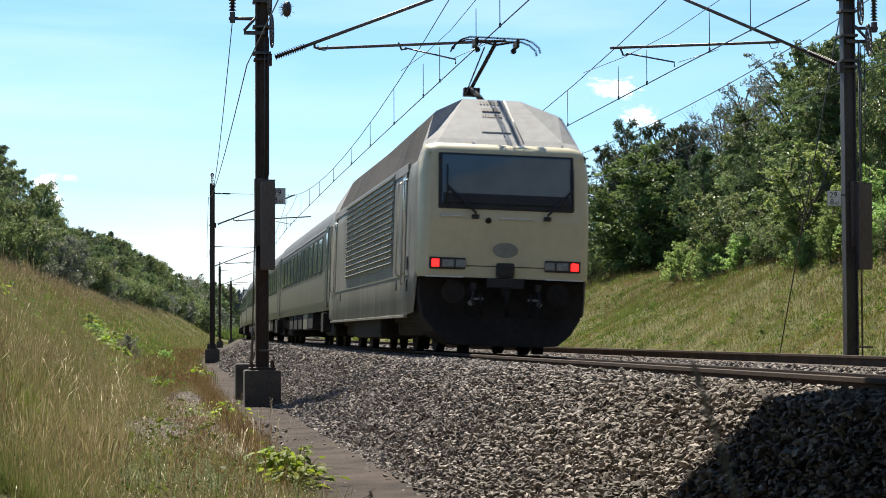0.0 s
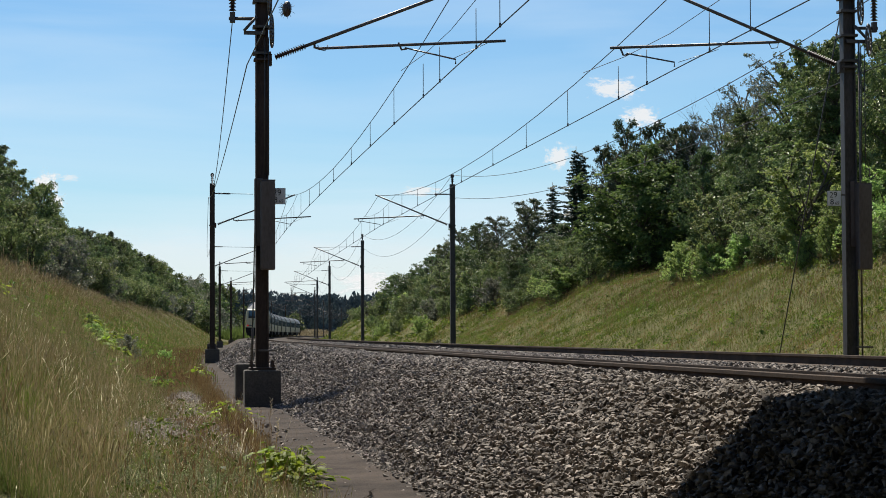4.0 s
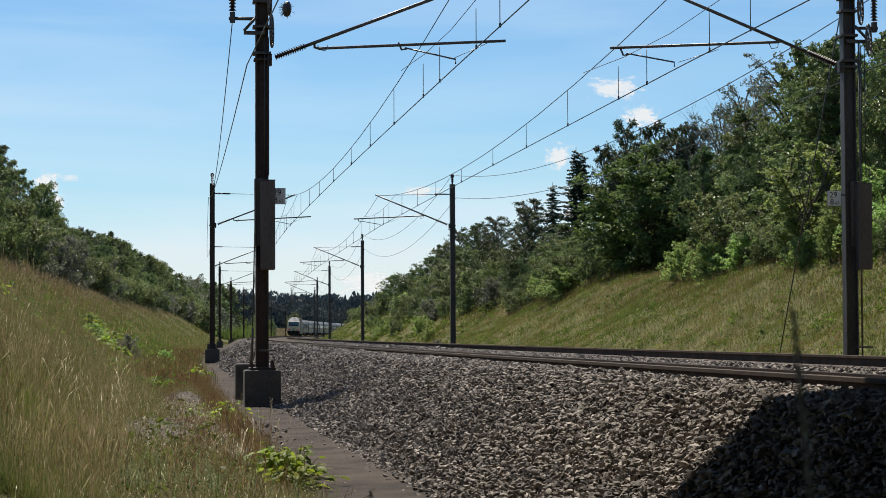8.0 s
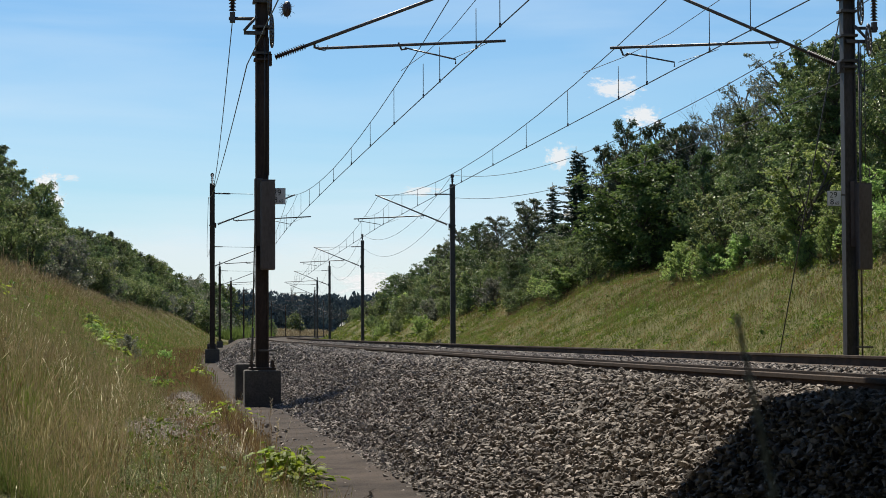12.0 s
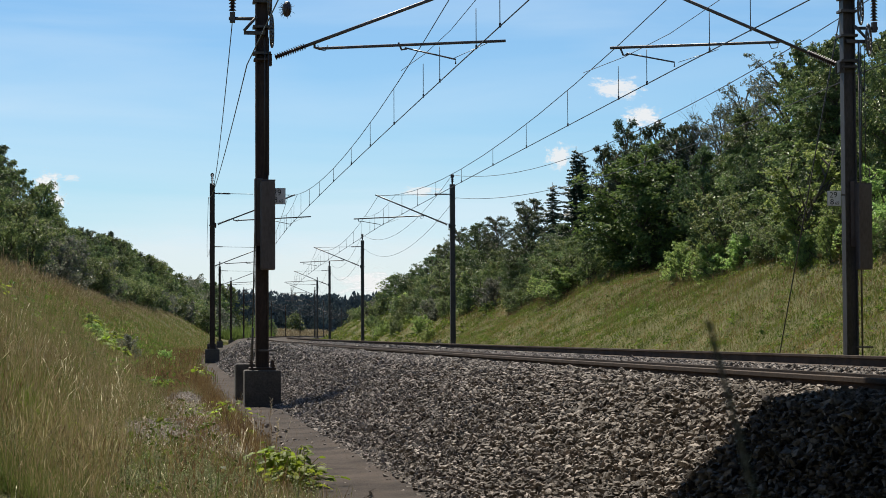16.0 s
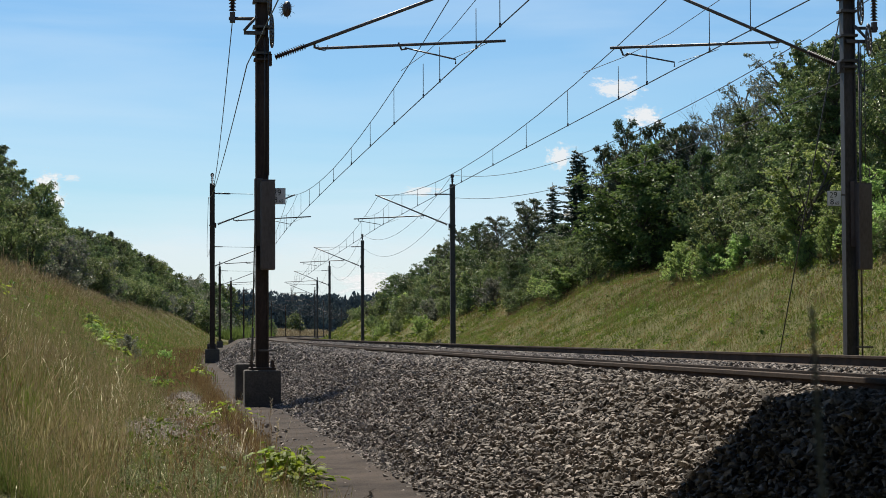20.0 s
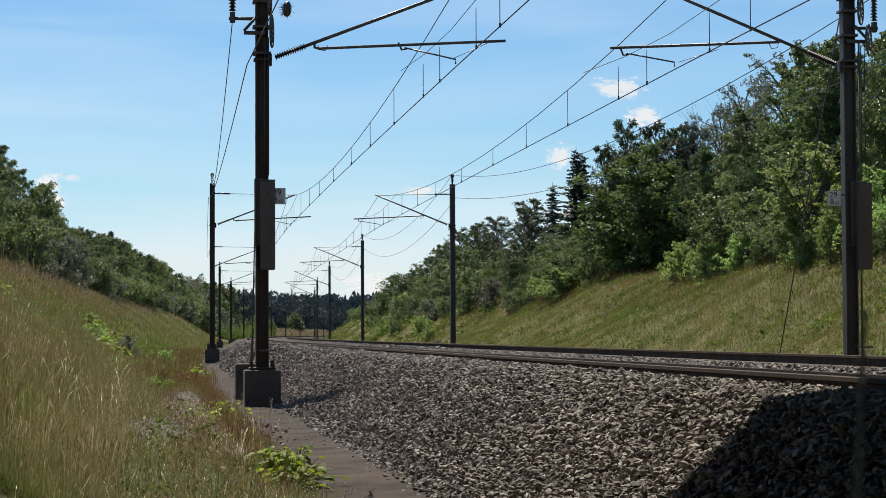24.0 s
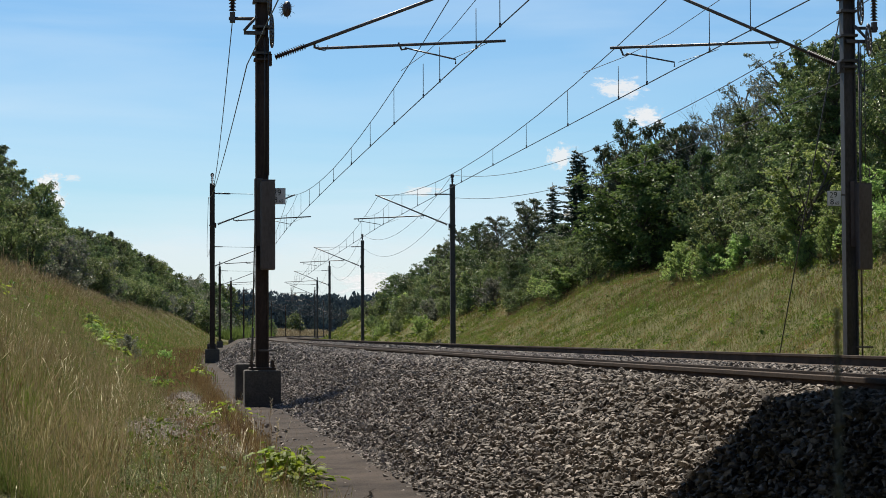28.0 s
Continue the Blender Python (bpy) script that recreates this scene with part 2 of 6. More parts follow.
M_HERB = leafy("meadow_herbs", [(0.0, (0.05, 0.085, 0.014)), (0.5, (0.09, 0.14, 0.022)), (1.0, (0.19, 0.24, 0.045))], 0.5, patch=0.3, patch_scale=0.4, spec=0.12)
M_GREYHERB = leafy("grey_herb", [(0.0, (0.133, 0.169, 0.075)), (0.5, (0.227, 0.263, 0.127)), (1.0, (0.398, 0.406, 0.220))], 0.45, spec=0.1)
M_MAIZE = leafy("maize_leaf", [(0.0, (0.10, 0.16, 0.04)), (1.0, (0.19, 0.27, 0.075))], 0.4, spec=0.1)
M_CRACK = surface("crack_dirt", (0.01, 0.009, 0.008), (0.02, 0.018, 0.016), 1.0, scale=8, fine=60, bump=0.0, spec=0.0)
M_RUST_GRASS = leafy("reddish_stalks", [(0.0, (0.085, 0.045, 0.022)), (0.5, (0.13, 0.075, 0.038)), (1.0, (0.2, 0.135, 0.07))], 0.35)
M_WEED = leafy("weed_leaf", [(0.0, (0.118, 0.192, 0.018)), (0.5, (0.210, 0.290, 0.028)), (1.0, (0.360, 0.425, 0.060))], 0.55, spec=0.15)
M_FIELD = surface("far_field", (0.109, 0.136, 0.031), (0.218, 0.197, 0.075), 0.9, scale=0.05, fine=0.8, bump=0.1, spec=0.0)


# ---- mesh tools ----
def part(name, bm, material, parent=None, label=""):
    """Links a bmesh, or a mesh, as one object under its thing."""
    if isinstance(bm, bmesh.types.BMesh):
        me = bpy.data.meshes.new(name)
        bm.to_mesh(me)
        bm.free()
    else:
        me = bm
    if material and not me.materials:
        me.materials.append(material)
    ob = new(name, me)
    if parent:
        ob.parent = parent
    if label:
        ob["label"] = label
    return ob


def thing(name, m, label, category, group="", kind=""):
    ob = new(name)
    ob.empty_display_size = 0.2
    ob.matrix_basis = m
    return tagged(ob, label, category, group, kind)


def mesh_from(name, verts, faces):
    me = bpy.data.meshes.new(name)
    me.from_pydata([tuple(v) for v in verts], [], faces)
    return me


def mesh_arrays(name, verts, loops, starts, totals, smooth_faces=False):
    """A mesh straight from arrays."""
    me = bpy.data.meshes.new(name)
    me.vertices.add(len(verts))
    me.vertices.foreach_set("co", np.ascontiguousarray(verts, dtype=np.float32).ravel())
    me.loops.add(len(loops))
    me.loops.foreach_set("vertex_index", np.ascontiguousarray(loops, dtype=np.int32))
    me.polygons.add(len(starts))
    me.polygons.foreach_set("loop_start", np.ascontiguousarray(starts, dtype=np.int32))
    me.polygons.foreach_set("loop_total", np.ascontiguousarray(totals, dtype=np.int32))
    me.polygons.foreach_set("use_smooth", np.full(len(starts), smooth_faces))
    me.update(calc_edges=True)
    return me


def box(bm, c, size, bevel=0.0, m=None):
    """A box into bm, centred at c."""
    r = bmesh.ops.create_cube(bm, size=1.0)
    vs = r["verts"]
    for v in vs:
        v.co = Vector((v.co.x * size[0], v.co.y * size[1], v.co.z * size[2]))
    if bevel:
        es = list({e for v in vs for e in v.link_edges})
        r = bmesh.ops.bevel(bm, geom=es, offset=bevel, segments=2, affect="EDGES", profile=0.6)
        vs = list({v for f in r["faces"] for v in f.verts} | {v for v in vs if v.is_valid})
    mm = Matrix.Translation(c) @ (m or Matrix())
    for v in vs:
        v.co = mm @ v.co
    return vs


def box_of(c, size, bevel=0.0, m=None):
    bm = bmesh.new()
    box(bm, c, size, bevel, m)
    return bm


def tube(bm, pts, r, seg=8, r_end=None, caps=True):
    """A round bar along pts into bm; its radius runs from r to r_end."""
    pts = [Vector(p) for p in pts]
    rings = []
    for i, p in enumerate(pts):
        d = (pts[min(i + 1, len(pts) - 1)] - pts[max(i - 1, 0)]).normalized()
        side = d.cross(Vector((0, 0, 1)))
        if side.length < 1e-3:
            side = Vector((1, 0, 0))
        side.normalize()
        up = side.cross(d)
        k = i / max(1, len(pts) - 1)
        rr = r if r_end is None else r + (r_end - r) * k
        rings.append([bm.verts.new(p + (side * math.cos(a) + up * math.sin(a)) * rr) for a in [2 * math.pi * j / seg for j in range(seg)]])
    for a, b in zip(rings, rings[1:]):
        for j in range(seg):
            f = bm.faces.new((a[j], a[(j + 1) % seg], b[(j + 1) % seg], b[j]))
            f.smooth = True
    if caps:
        bm.faces.new(rings[0][::-1])
        bm.faces.new(rings[-1])


def tube_of(pts, r, seg=8, r_end=None):
    bm = bmesh.new()
    tube(bm, pts, r, seg, r_end)
    return bm


def sweep(name, outline, stations, close=True):
    """Outline (x, z) swept along poses: a mesh."""
    vs, fs, n = [], [], len(outline)
    for m in stations:
        vs += [m @ Vector((x, 0, z)) for x, z in outline]
    for i in range(len(stations) - 1):
        for j in range(n if close else n - 1):
            k = (j + 1) % n
            fs.append((i * n + j, i * n + k, (i + 1) * n + k, (i + 1) * n + j))
    if close:
        fs += [tuple(range(n))[::-1], tuple(range((len(stations) - 1) * n, len(stations) * n))]
    return mesh_from(name, vs, fs)


def disc(bm, c, r, depth, axis="X", seg=20):
    """A short round drum with its axis along axis."""
    r0 = bmesh.ops.create_cone(bm, cap_ends=True, segments=seg, radius1=r, radius2=r, depth=depth)
    turn = {"X": Matrix.Rotation(math.pi / 2, 4, "Y"), "Y": Matrix.Rotation(math.pi / 2, 4, "X"), "Z": Matrix()}[axis]
    for v in r0["verts"]:
        v.co = Matrix.Translation(c) @ turn @ v.co


# ---- ground ----
def grid_mesh(name, ss, us, lift=0.0):
    S, U = np.meshgrid(ss, us, indexing="ij")
    X, Y = arc(S, U)
    Z = level(S, U) + (lift(U) if callable(lift) else lift)
    v = np.stack([X, Y, Z], -1).reshape(-1, 3)
    a, b = len(ss), len(us)
    i = (np.arange(a - 1)[:, None] * b + np.arange(b - 1)[None, :]).ravel()
    q = np.stack([i, i + 1, i + b + 1, i + b], -1)
    return mesh_arrays(name, v, q.ravel(), np.arange(len(q)) * 4, np.full(len(q), 4), True)


S_FAR = np.concatenate([np.arange(-60, 120, 1.0), np.arange(120, 420, 4.0), np.arange(420, 1900, 20.0)])
us_all = np.unique(np.concatenate([np.array([-400, -200, -120, -60, -45]), np.arange(-36, -6, 0.75), np.arange(-6, 8, 0.35), np.arange(8, 34, 0.75), np.array([45, 60, 120, 200, 400])]))
us_bed = np.concatenate([[-3.3], np.arange(-3.2, 7.1, 0.25)])
soil = grid_mesh("ground", S_FAR, np.unique(np.concatenate([us_all, [-3.4, -3.1, 6.6, 6.9]])), lambda u: np.where((u > -3.2) & (u < 6.7), -0.35, -0.016))
ground = part("ground", soil, M_SOIL)
tagged(ground, "rough summer meadow soil of a railway cutting", "ground", kind="structure")
far = bmesh.new()
bmesh.ops.create_grid(far, x_segments=2, y_segments=2, size=4500)
far_ground = part("ground_distance", far, M_FIELD)
far_ground.location = (0, 1000, -1.6)
tagged(far_ground, "flat fields reaching to the horizon", "ground", kind="structure")
bed = part("ballast_bed", grid_mesh("ballast_bed", S_FAR[S_FAR <= 132], us_bed, -0.05), M_BED_SHADED)
# smooth far bed: colour set below the stones' own to include the shade between them
bed_beyond = part("ballast_bed", grid_mesh("ballast_bed", S_FAR[S_FAR >= 132], us_bed, 0.0), surface("ballast_with_gap_shade", (0.035, 0.030, 0.026), (0.115, 0.098, 0.083), 0.95, scale=2.5, fine=9, bump=1.0, spec=0.05))
tagged(bed_beyond, "grey-brown crushed-stone ballast bed under both tracks", "ballast", kind="structure")
tagged(bed, "grey-brown crushed-stone ballast bed under both tracks", "ballast", kind="structure")
path = part("pavement", grid_mesh("pavement", np.arange(-40, 460, 1.5), np.array([-4.3, -4.28, -3.95, -3.6, -3.24]), 0.004), M_PATH)
tagged(path, "narrow worn asphalt service path beside the ballast", "path", kind="structure")

# ---- rails ----
RAIL = [(-0.075, -0.172), (0.075, -0.172), (0.075, -0.16), (0.012, -0.14), (0.0085, -0.05), (0.036, -0.036), (0.036, -0.006), (0.028, 0.0), (-0.028, 0.0), (-0.036, -0.006), (-0.036, -0.036), (-0.0085, -0.05), (-0.012, -0.14), (-0.075, -0.16)]
RAIL_S = [-40, -20, 0, 8, 16, 24, 32, 40, 50, 60, 72, 84, 96, 110, 125, 140, 160, 180, 200, 225, 250, 280, 310, 350, 400, 450, 500, 560, 620, 700, 800, 900, 1000, 1200, 1400, 1600, 1850]
CANT = 2.4
for nm, centre, zl in (("near", 0.0, 0.0), ("far", 4.5, 0.0)):
    tr = thing("railway_track", Matrix(), "ballasted railway track with rusty rails on concrete sleepers", "railway track", kind="structure")
    for du, dz in ((-0.75, 0.0), (0.75, -0.063)):
        me = sweep("rail", RAIL, [frame_at(s, centre + du, zl + dz, CANT) for s in RAIL_S])
        me.materials.append(M_RAIL)
        me.materials.append(M_RAILTOP)
        for f in me.polygons:
            if f.normal.z > 0.9 and f.index % 14 == 7:
                f.material_index = 1
        part("rail", me, None, tr)
    sl = box_of((0, 0, 0), (2.5, 0.26, 0.2), 0.02)
    base = part("sleeper", sl, M_SLEEPER, tr)
    base.matrix_basis = frame_at(-12, centre, zl - 0.315, CANT)
    for i in range(1, 110):
        o = base.copy()
        scene.collection.objects.link(o)
        o.matrix_basis = frame_at(-12 + i * 0.6, centre, zl - 0.315, CANT)


# ---- overhead line masts ----
def insulator(bm, p, q, n=7, r=0.075, core=0.03):
    """A row of sheds on a rod from p to q."""
    p, q = Vector(p), Vector(q)
    tube(bm, [p, q], core, 6)
    d = (q - p)
    rot = d.to_track_quat("Z", "Y").to_matrix().to_4x4()
    for i in range(n):
        c = p + d * ((i + 0.5) / n)
        r0 = bmesh.ops.create_cone(bm, cap_ends=True, segments=10, radius1=r, radius2=r * 0.45, depth=d.length / n * 0.6)
        for v in r0["verts"]:
            v.co = Matrix.Translation(c) @ rot @ v.co


def ibeam(w, d, tf, tw):
    """H section, flanges facing the track."""
    a, b = d / 2, w / 2
    return [(-a, -b), (-a + tf, -b), (-a + tf, -tw / 2), (a - tf, -tw / 2), (a - tf, -b), (a, -b), (a, b), (a - tf, b), (a - tf, tw / 2), (-a + tf, tw / 2), (-a + tf, b), (-a, b)]


def build_mast(m, steel, reach, foot, join, reg_z, push):
    """A mast with its cantilever reaching towards +x; foot: height of its base above the rail."""
    t = thing("overhead_line_mast", m, "dark weathered steel overhead-line mast with a tubular cantilever", "mast", "overhead line masts")
    sec = ibeam(0.24, 0.24, 0.02, 0.014)
    bm = bmesh.new()
    top = 7.5
    lo = [bm.verts.new((x, y, foot)) for x, y in sec]
    hi = [bm.verts.new((x, y, top)) for x, y in sec]
    n = len(sec)
    for j in range(n):
        bm.faces.new((lo[j], lo[(j + 1) % n], hi[(j + 1) % n], hi[j]))
    bm.faces.new(hi)
    part("pole", bm, steel, t)
    part("base_plate", box_of((0, 0, foot + 0.02), (0.5, 0.5, 0.04), 0.005), steel, t)
    bm = bmesh.new()
    box(bm, (0, 0, foot - 0.36), (0.68, 0.68, 0.71), 0.03)
    part("foundation", bm, M_CONC, t, "grey weathered concrete block")
    for sx in (-0.2, 0.2):
        for sy in (-0.2, 0.2):
            bm = bmesh.new()
            disc(bm, (sx, sy, foot + 0.09), 0.022, 0.16, "Z", 8)
            disc(bm, (sx, sy, foot + 0.07), 0.04, 0.05, "Z", 6)
            part("anchor_bolt", bm, steel, t)
    bm = bmesh.new()
    tube(bm, [(0, 0, top), (0, 0, top + 0.12)], 0.04, 8)
    insulator(bm, (0, 0, top + 0.1), (0, 0, top + 0.36), 3, 0.085, 0.04)
    disc(bm, (0, 0, top + 0.4), 0.09, 0.1, "Y", 10)
    part("top_insulator", bm, M_INSUL, t)
    # cantilever: diagonal tube, registration tube, steady arm, tie
    foot_i = Vector((0.16, 0, 5.52))
    tip = Vector((reach, 0, 6.93))
    d = (tip - foot_i).normalized()
    bm = bmesh.new()
    tube(bm, [foot_i + d * 0.72, tip + d * 0.12], 0.033, 8)
    part("diagonal_tube", bm, M_TUBE, t)
    bm = bmesh.new()
    insulator(bm, foot_i + d * 0.1, foot_i + d * 0.72, 13, 0.068)
    part("cantilever_insulator", bm, M_INSUL, t)
    bm = bmesh.new()
    box(bm, (0.14, 0, 5.5), (0.1, 0.16, 0.22), 0.01)
    box(bm, (0, 0, 5.5), (0.3, 0.3, 0.04), 0.0)
    part("cantilever_hinge", bm, steel, t)
    bm = bmesh.new()
    k = foot_i + d * join
    low = Vector((0, 0, 0.0 if push else -0.09))
    tube(bm, [k, k + low, k + low + Vector((0.08, 0, -0.02)), Vector((reach + (1.15 if push else 0.85), 0, reg_z))], 0.028, 8)
    part("registration_tube", bm, M_TUBE, t)
    bm = bmesh.new()
    tube(bm, [k + Vector((0.06, 0, -0.04)), k + Vector((0.08, 0, -0.13)), k + Vector((0.2, 0, -0.15)), k + Vector((0.25, 0, -0.04))], 0.009, 5)
    part("loop_wire", bm, M_WIRE, t)
    tie0 = Vector((0.16, 0, 7.02))
    bm = bmesh.new()
    tube(bm, [(0.1, 0, 7.02), tie0 + Vector((0.12, 0, 0))], 0.03, 6)
    tube(bm, [tie0 + Vector((0.7, 0, -0.01)), tip + Vector((0.0, 0, 0.02))], 0.013, 5)
    part("tie_rod", bm, M_WIRE, t)
    bm = bmesh.new()
    insulator(bm, tie0 + Vector((0.12, 0, 0)), tie0 + Vector((0.7, 0, -0.01)), 11, 0.055)
    part("tie_insulator", bm, M_INSUL, t)
    bm = bmesh.new()
    a = Vector((reach + 0.95, 0, reg_z)) if push else Vector((reach - 1.22, 0, reg_z - 0.06))
    e = Vector((reach - 0.12, 0, 5.56))
    f = -1 if push else 1
    tube(bm, [a, a + Vector((f * 0.06, 0, -0.14)), a + Vector((f * 0.16, 0, -0.12))], 0.02, 6)
    b0 = a + Vector((f * 0.12, 0, -0.1))
    tube(bm, [b0, e, e - Vector((0, 0, 0.09))], 0.016, 6)
    part("steady_arm", bm, M_TUBE, t)
    bm = bmesh.new()
    tube(bm, [Vector((reach - 0.2, 0, 5.56)), Vector((reach + (-1.0 if push else 0.6), 0, reg_z))], 0.006, 4)
    part("safety_wire", bm, M_WIRE, t)
    return t


S_M, M_STEP, U_L, U_R = 40.18, 60.0, -3.607, 7.859
ml = build_mast(frame_at(S_M, U_L), M_STEEL_RUST, 3.82, -0.34, 0.9, 5.93, False)
mr = build_mast(frame_at(S_M, U_R, 0, 0, 180), M_STEEL, 3.6, -0.34, 1.27, 5.82, True)
for k in [-1] + list(range(1, 12)):
    copy_thing(ml, frame_at(S_M + M_STEP * k, U_L))
    copy_thing(mr, frame_at(S_M + M_STEP * k, U_R, 0, 0, 180))


# ---- wires ----
def catenary(u0, name):
    """Contact wire, messenger and droppers over one track."""
    t = thing("overhead_line", Matrix(), "thin contact wire and messenger wire joined by droppers", "overhead line", "overhead lines", "structure")
    cont, mess = bmesh.new(), bmesh.new()
    cp, mp = [], []
    for k in range(-1, 11):
        s0 = S_M + M_STEP * k
        z0, z1 = (0.0, 0.12) if k % 2 else (0.12, 0.0)
        drops = [2.5, 5.2, 11, 17, 23, 30, 37, 43, 49, 54.8, 57.5]
        for j in range(12):
            f = j / 12
            cp.append(at(s0 + 60 * f, u0 + z0 + (z1 - z0) * f, 5.44 - 0.03 * 4 * f * (1 - f)))
            mp.append(at(s0 + 60 * f, u0 + z0 + (z1 - z0) * f, 6.95 - 1.1 * 4 * f * (1 - f)))
        for dd in drops:
            f = dd / 60
            p = at(s0 + dd, u0 + z0 + (z1 - z0) * f, 5.44 - 0.03 * 4 * f * (1 - f))
            q = at(s0 + dd, u0 + z0 + (z1 - z0) * f, 6.95 - 1.1 * 4 * f * (1 - f))
            if k > 6:
                continue
            if dd in (2.5, 5.2, 54.8, 57.5):
                q = at(s0 + dd, u0 + z0 + (z1 - z0) * f, 6.15)
            bm = tube_of([p, q], 0.0075, 4)
            tube(bm, [p - Vector((0, 0, 0.02)), p + Vector((0, 0, 0.06))], 0.02, 5)
            part("dropper", bm, M_WIRE, t)
        # stitch wire through the mast
        w = [at(s0 - 8.5, u0, 6.95 - 4.4 * (51.5 / 60) * (8.5 / 60)), at(s0 - 4, u0, 6.2), at(s0, u0, 6.12), at(s0 + 4, u0, 6.2), at(s0 + 8.5, u0, 6.95 - 4.4 * (51.5 / 60) * (8.5 / 60))]
        part("stitch_wire", tube_of(w, 0.008, 4), M_WIRE, t)
    tube(cont, cp, 0.0115, 5)
    tube(mess, mp, 0.0105, 5)
    part("contact_wire", cont, M_WIRE, t)
    part("messenger_wire", mess, M_WIRE, t)


catenary(0.0, "near")
catenary(4.3, "far")


def feeder(points, label, r=0.011):
    """A cable that hangs between the given (s, u, z, sag to the next)."""
    pts = []
    for (s0, u0, z0, sag), (s1, u1, z1, _) in zip(points, points[1:]):
        for j in range(16):
            f = j / 16
            pts.append(at(s0 + (s1 - s0) * f, u0 + (u1 - u0) * f, z0 + (z1 - z0) * f - sag * 4 * f * (1 - f)))
    pts.append(at(*points[-1][:3]))
    tagged(part("feeder_cable", tube_of(pts, r, 5), M_WIRE), label, "cable", "feeder cables")


for u_m, side in ((U_L, -1), (U_R, 1)):
    hi = [(S_M - 60, u_m + side * 0.5, 7.35, 0.9), (S_M, u_m + side * 0.46, 6.85 if side > 0 else 7.2, 1.15 if side > 0 else 1.9)]
    lo = [(S_M - 60, u_m - side * 0.9, 6.6, 0.4), (S_M, u_m + side * 0.28, 5.4, 0.8)]
    for k in range(1, 11):
        hi.append((S_M + 60 * k, u_m, 7.95, 1.45))
        lo.append((S_M + 60 * k, u_m + side * 0.18, 6.85, 1.5))
    feeder(hi, "bare feeder cable strung along the mast tops")
    feeder(lo, "bare earth cable strung along the masts")


# ---- tensioning gear on the first pair of masts ----
def wheel(bm, c, r, w):
    disc(bm, c, r * 0.16, w * 2, "Y", 10)
    for k in range(24):
        a, b = 2 * math.pi * k / 24, 2 * math.pi * (k + 1) / 24
        tube(bm, [(c[0] + r * math.cos(a), c[1], c[2] + r * math.sin(a)), (c[0] + r * math.cos(b), c[1], c[2] + r * math.sin(b))], w, 6)
    for k in range(6):
        a = 2 * math.pi * k / 6 + 0.3
        tube(bm, [c, (c[0] + r * math.cos(a), c[1], c[2] + r * math.sin(a))], w * 0.55, 5)


def numerals(text, size, parent, m, name="numerals"):
    cu = bpy.data.curves.new(name, "FONT")
    cu.body, cu.size, cu.extrude, cu.resolution_u = text, size, 0.001, 3
    tmp = bpy.data.objects.new("t", cu)
    scene.collection.objects.link(tmp)
    me = bpy.data.meshes.new_from_object(tmp.evaluated_get(bpy.context.evaluated_depsgraph_get()))
    bpy.data.objects.remove(tmp)
    ob = part(name, me, M_INK, parent)
    ob.matrix_basis = m
    return ob


def tension_gear(s, u, side, box_dx, rods, back_dx, w_a, w_b, w_turn):
    """side: +1 where the gear hangs to the right of the mast."""
    m = frame_at(s, u)
    t = thing("tensioning_device", m, "wheel tensioner with brown sheet-metal weight guard on a mast", "tensioner", "tensioning devices")
    gx = box_dx
    part("weight_guard", box_of((gx, -0.2, 2.36), (0.27, 0.26, 1.67), 0.025), M_BOXM, t, "tall brown sheet-metal guard")
    part("guard_back", box_of((back_dx, 0.02, 2.62), (0.16, 0.2, 1.28), 0.02), M_BOXM, t)
    part("guard_cap", box_of((gx, -0.2, 3.205), (0.28, 0.24, 0.02), 0.004), M_BOXM, t)
    bm = bmesh.new()
    wheel(bm, (0, 0, 0), 0.3, 0.022)
    w1 = part("tension_wheel", bm, M_TUBE, t)
    w1.matrix_basis = pose(w_a, -0.22, 6.02, 0, 0, w_turn)
    w2 = part("tension_wheel", w1.data, None, t)
    w2.matrix_basis = pose(w_b, -0.22, 6.62, 0, 0, w_turn)
    bm = bmesh.new()
    box(bm, (side * 0.14, -0.1, 6.0), (0.4, 0.07, 0.07), 0.008)
    tube(bm, [(side * 0.1, -0.16, 6.3), (side * 0.34, -0.22, 6.02)], 0.03, 6)
    part("wheel_bracket", bm, M_STEEL, t)
    for z in (5.62, 6.12, 6.6, 6.85):
        part("clamp", box_of((0, 0, z), (0.34, 0.3, 0.05), 0.004), M_STEEL, t)
    bm = bmesh.new()
    tube(bm, [(gx - side * 0.02, -0.2, 3.3), (gx - side * 0.02, -0.22, 5.9)], 0.012, 5)
    tube(bm, [(gx + side * 0.06, -0.2, 3.3), (gx + side * 0.05, -0.22, 5.9)], 0.009, 5)
    part("weight_rope", bm, M_WIRE, t)
    bm = bmesh.new()
    for dx in rods:
        tube(bm, [(gx + dx, -0.16, -0.25), (gx + dx, -0.16, 6.0)], 0.02, 6)
    box(bm, (gx, -0.16, 0.02), (0.34, 0.04, 0.035), 0.004)
    part("guide_rod", bm, M_TUBE, t)
    bm = bmesh.new()
    tube(bm, [(side * 0.1, 0, 6.28), (side * 0.62, 0, 6.28)], 0.035, 6)
    box(bm, (side * 0.55, 0, 6.3), (0.1, 0.1, 0.2), 0.01)
    part("side_bracket", bm, M_STEEL, t)
    bm = bmesh.new()
    insulator(bm, (side * 0.55, 0, 6.42), (side * 0.55, 0, 7.3), 14, 0.075, 0.035)
    part("post_insulator", bm, M_INSUL, t)
    return t


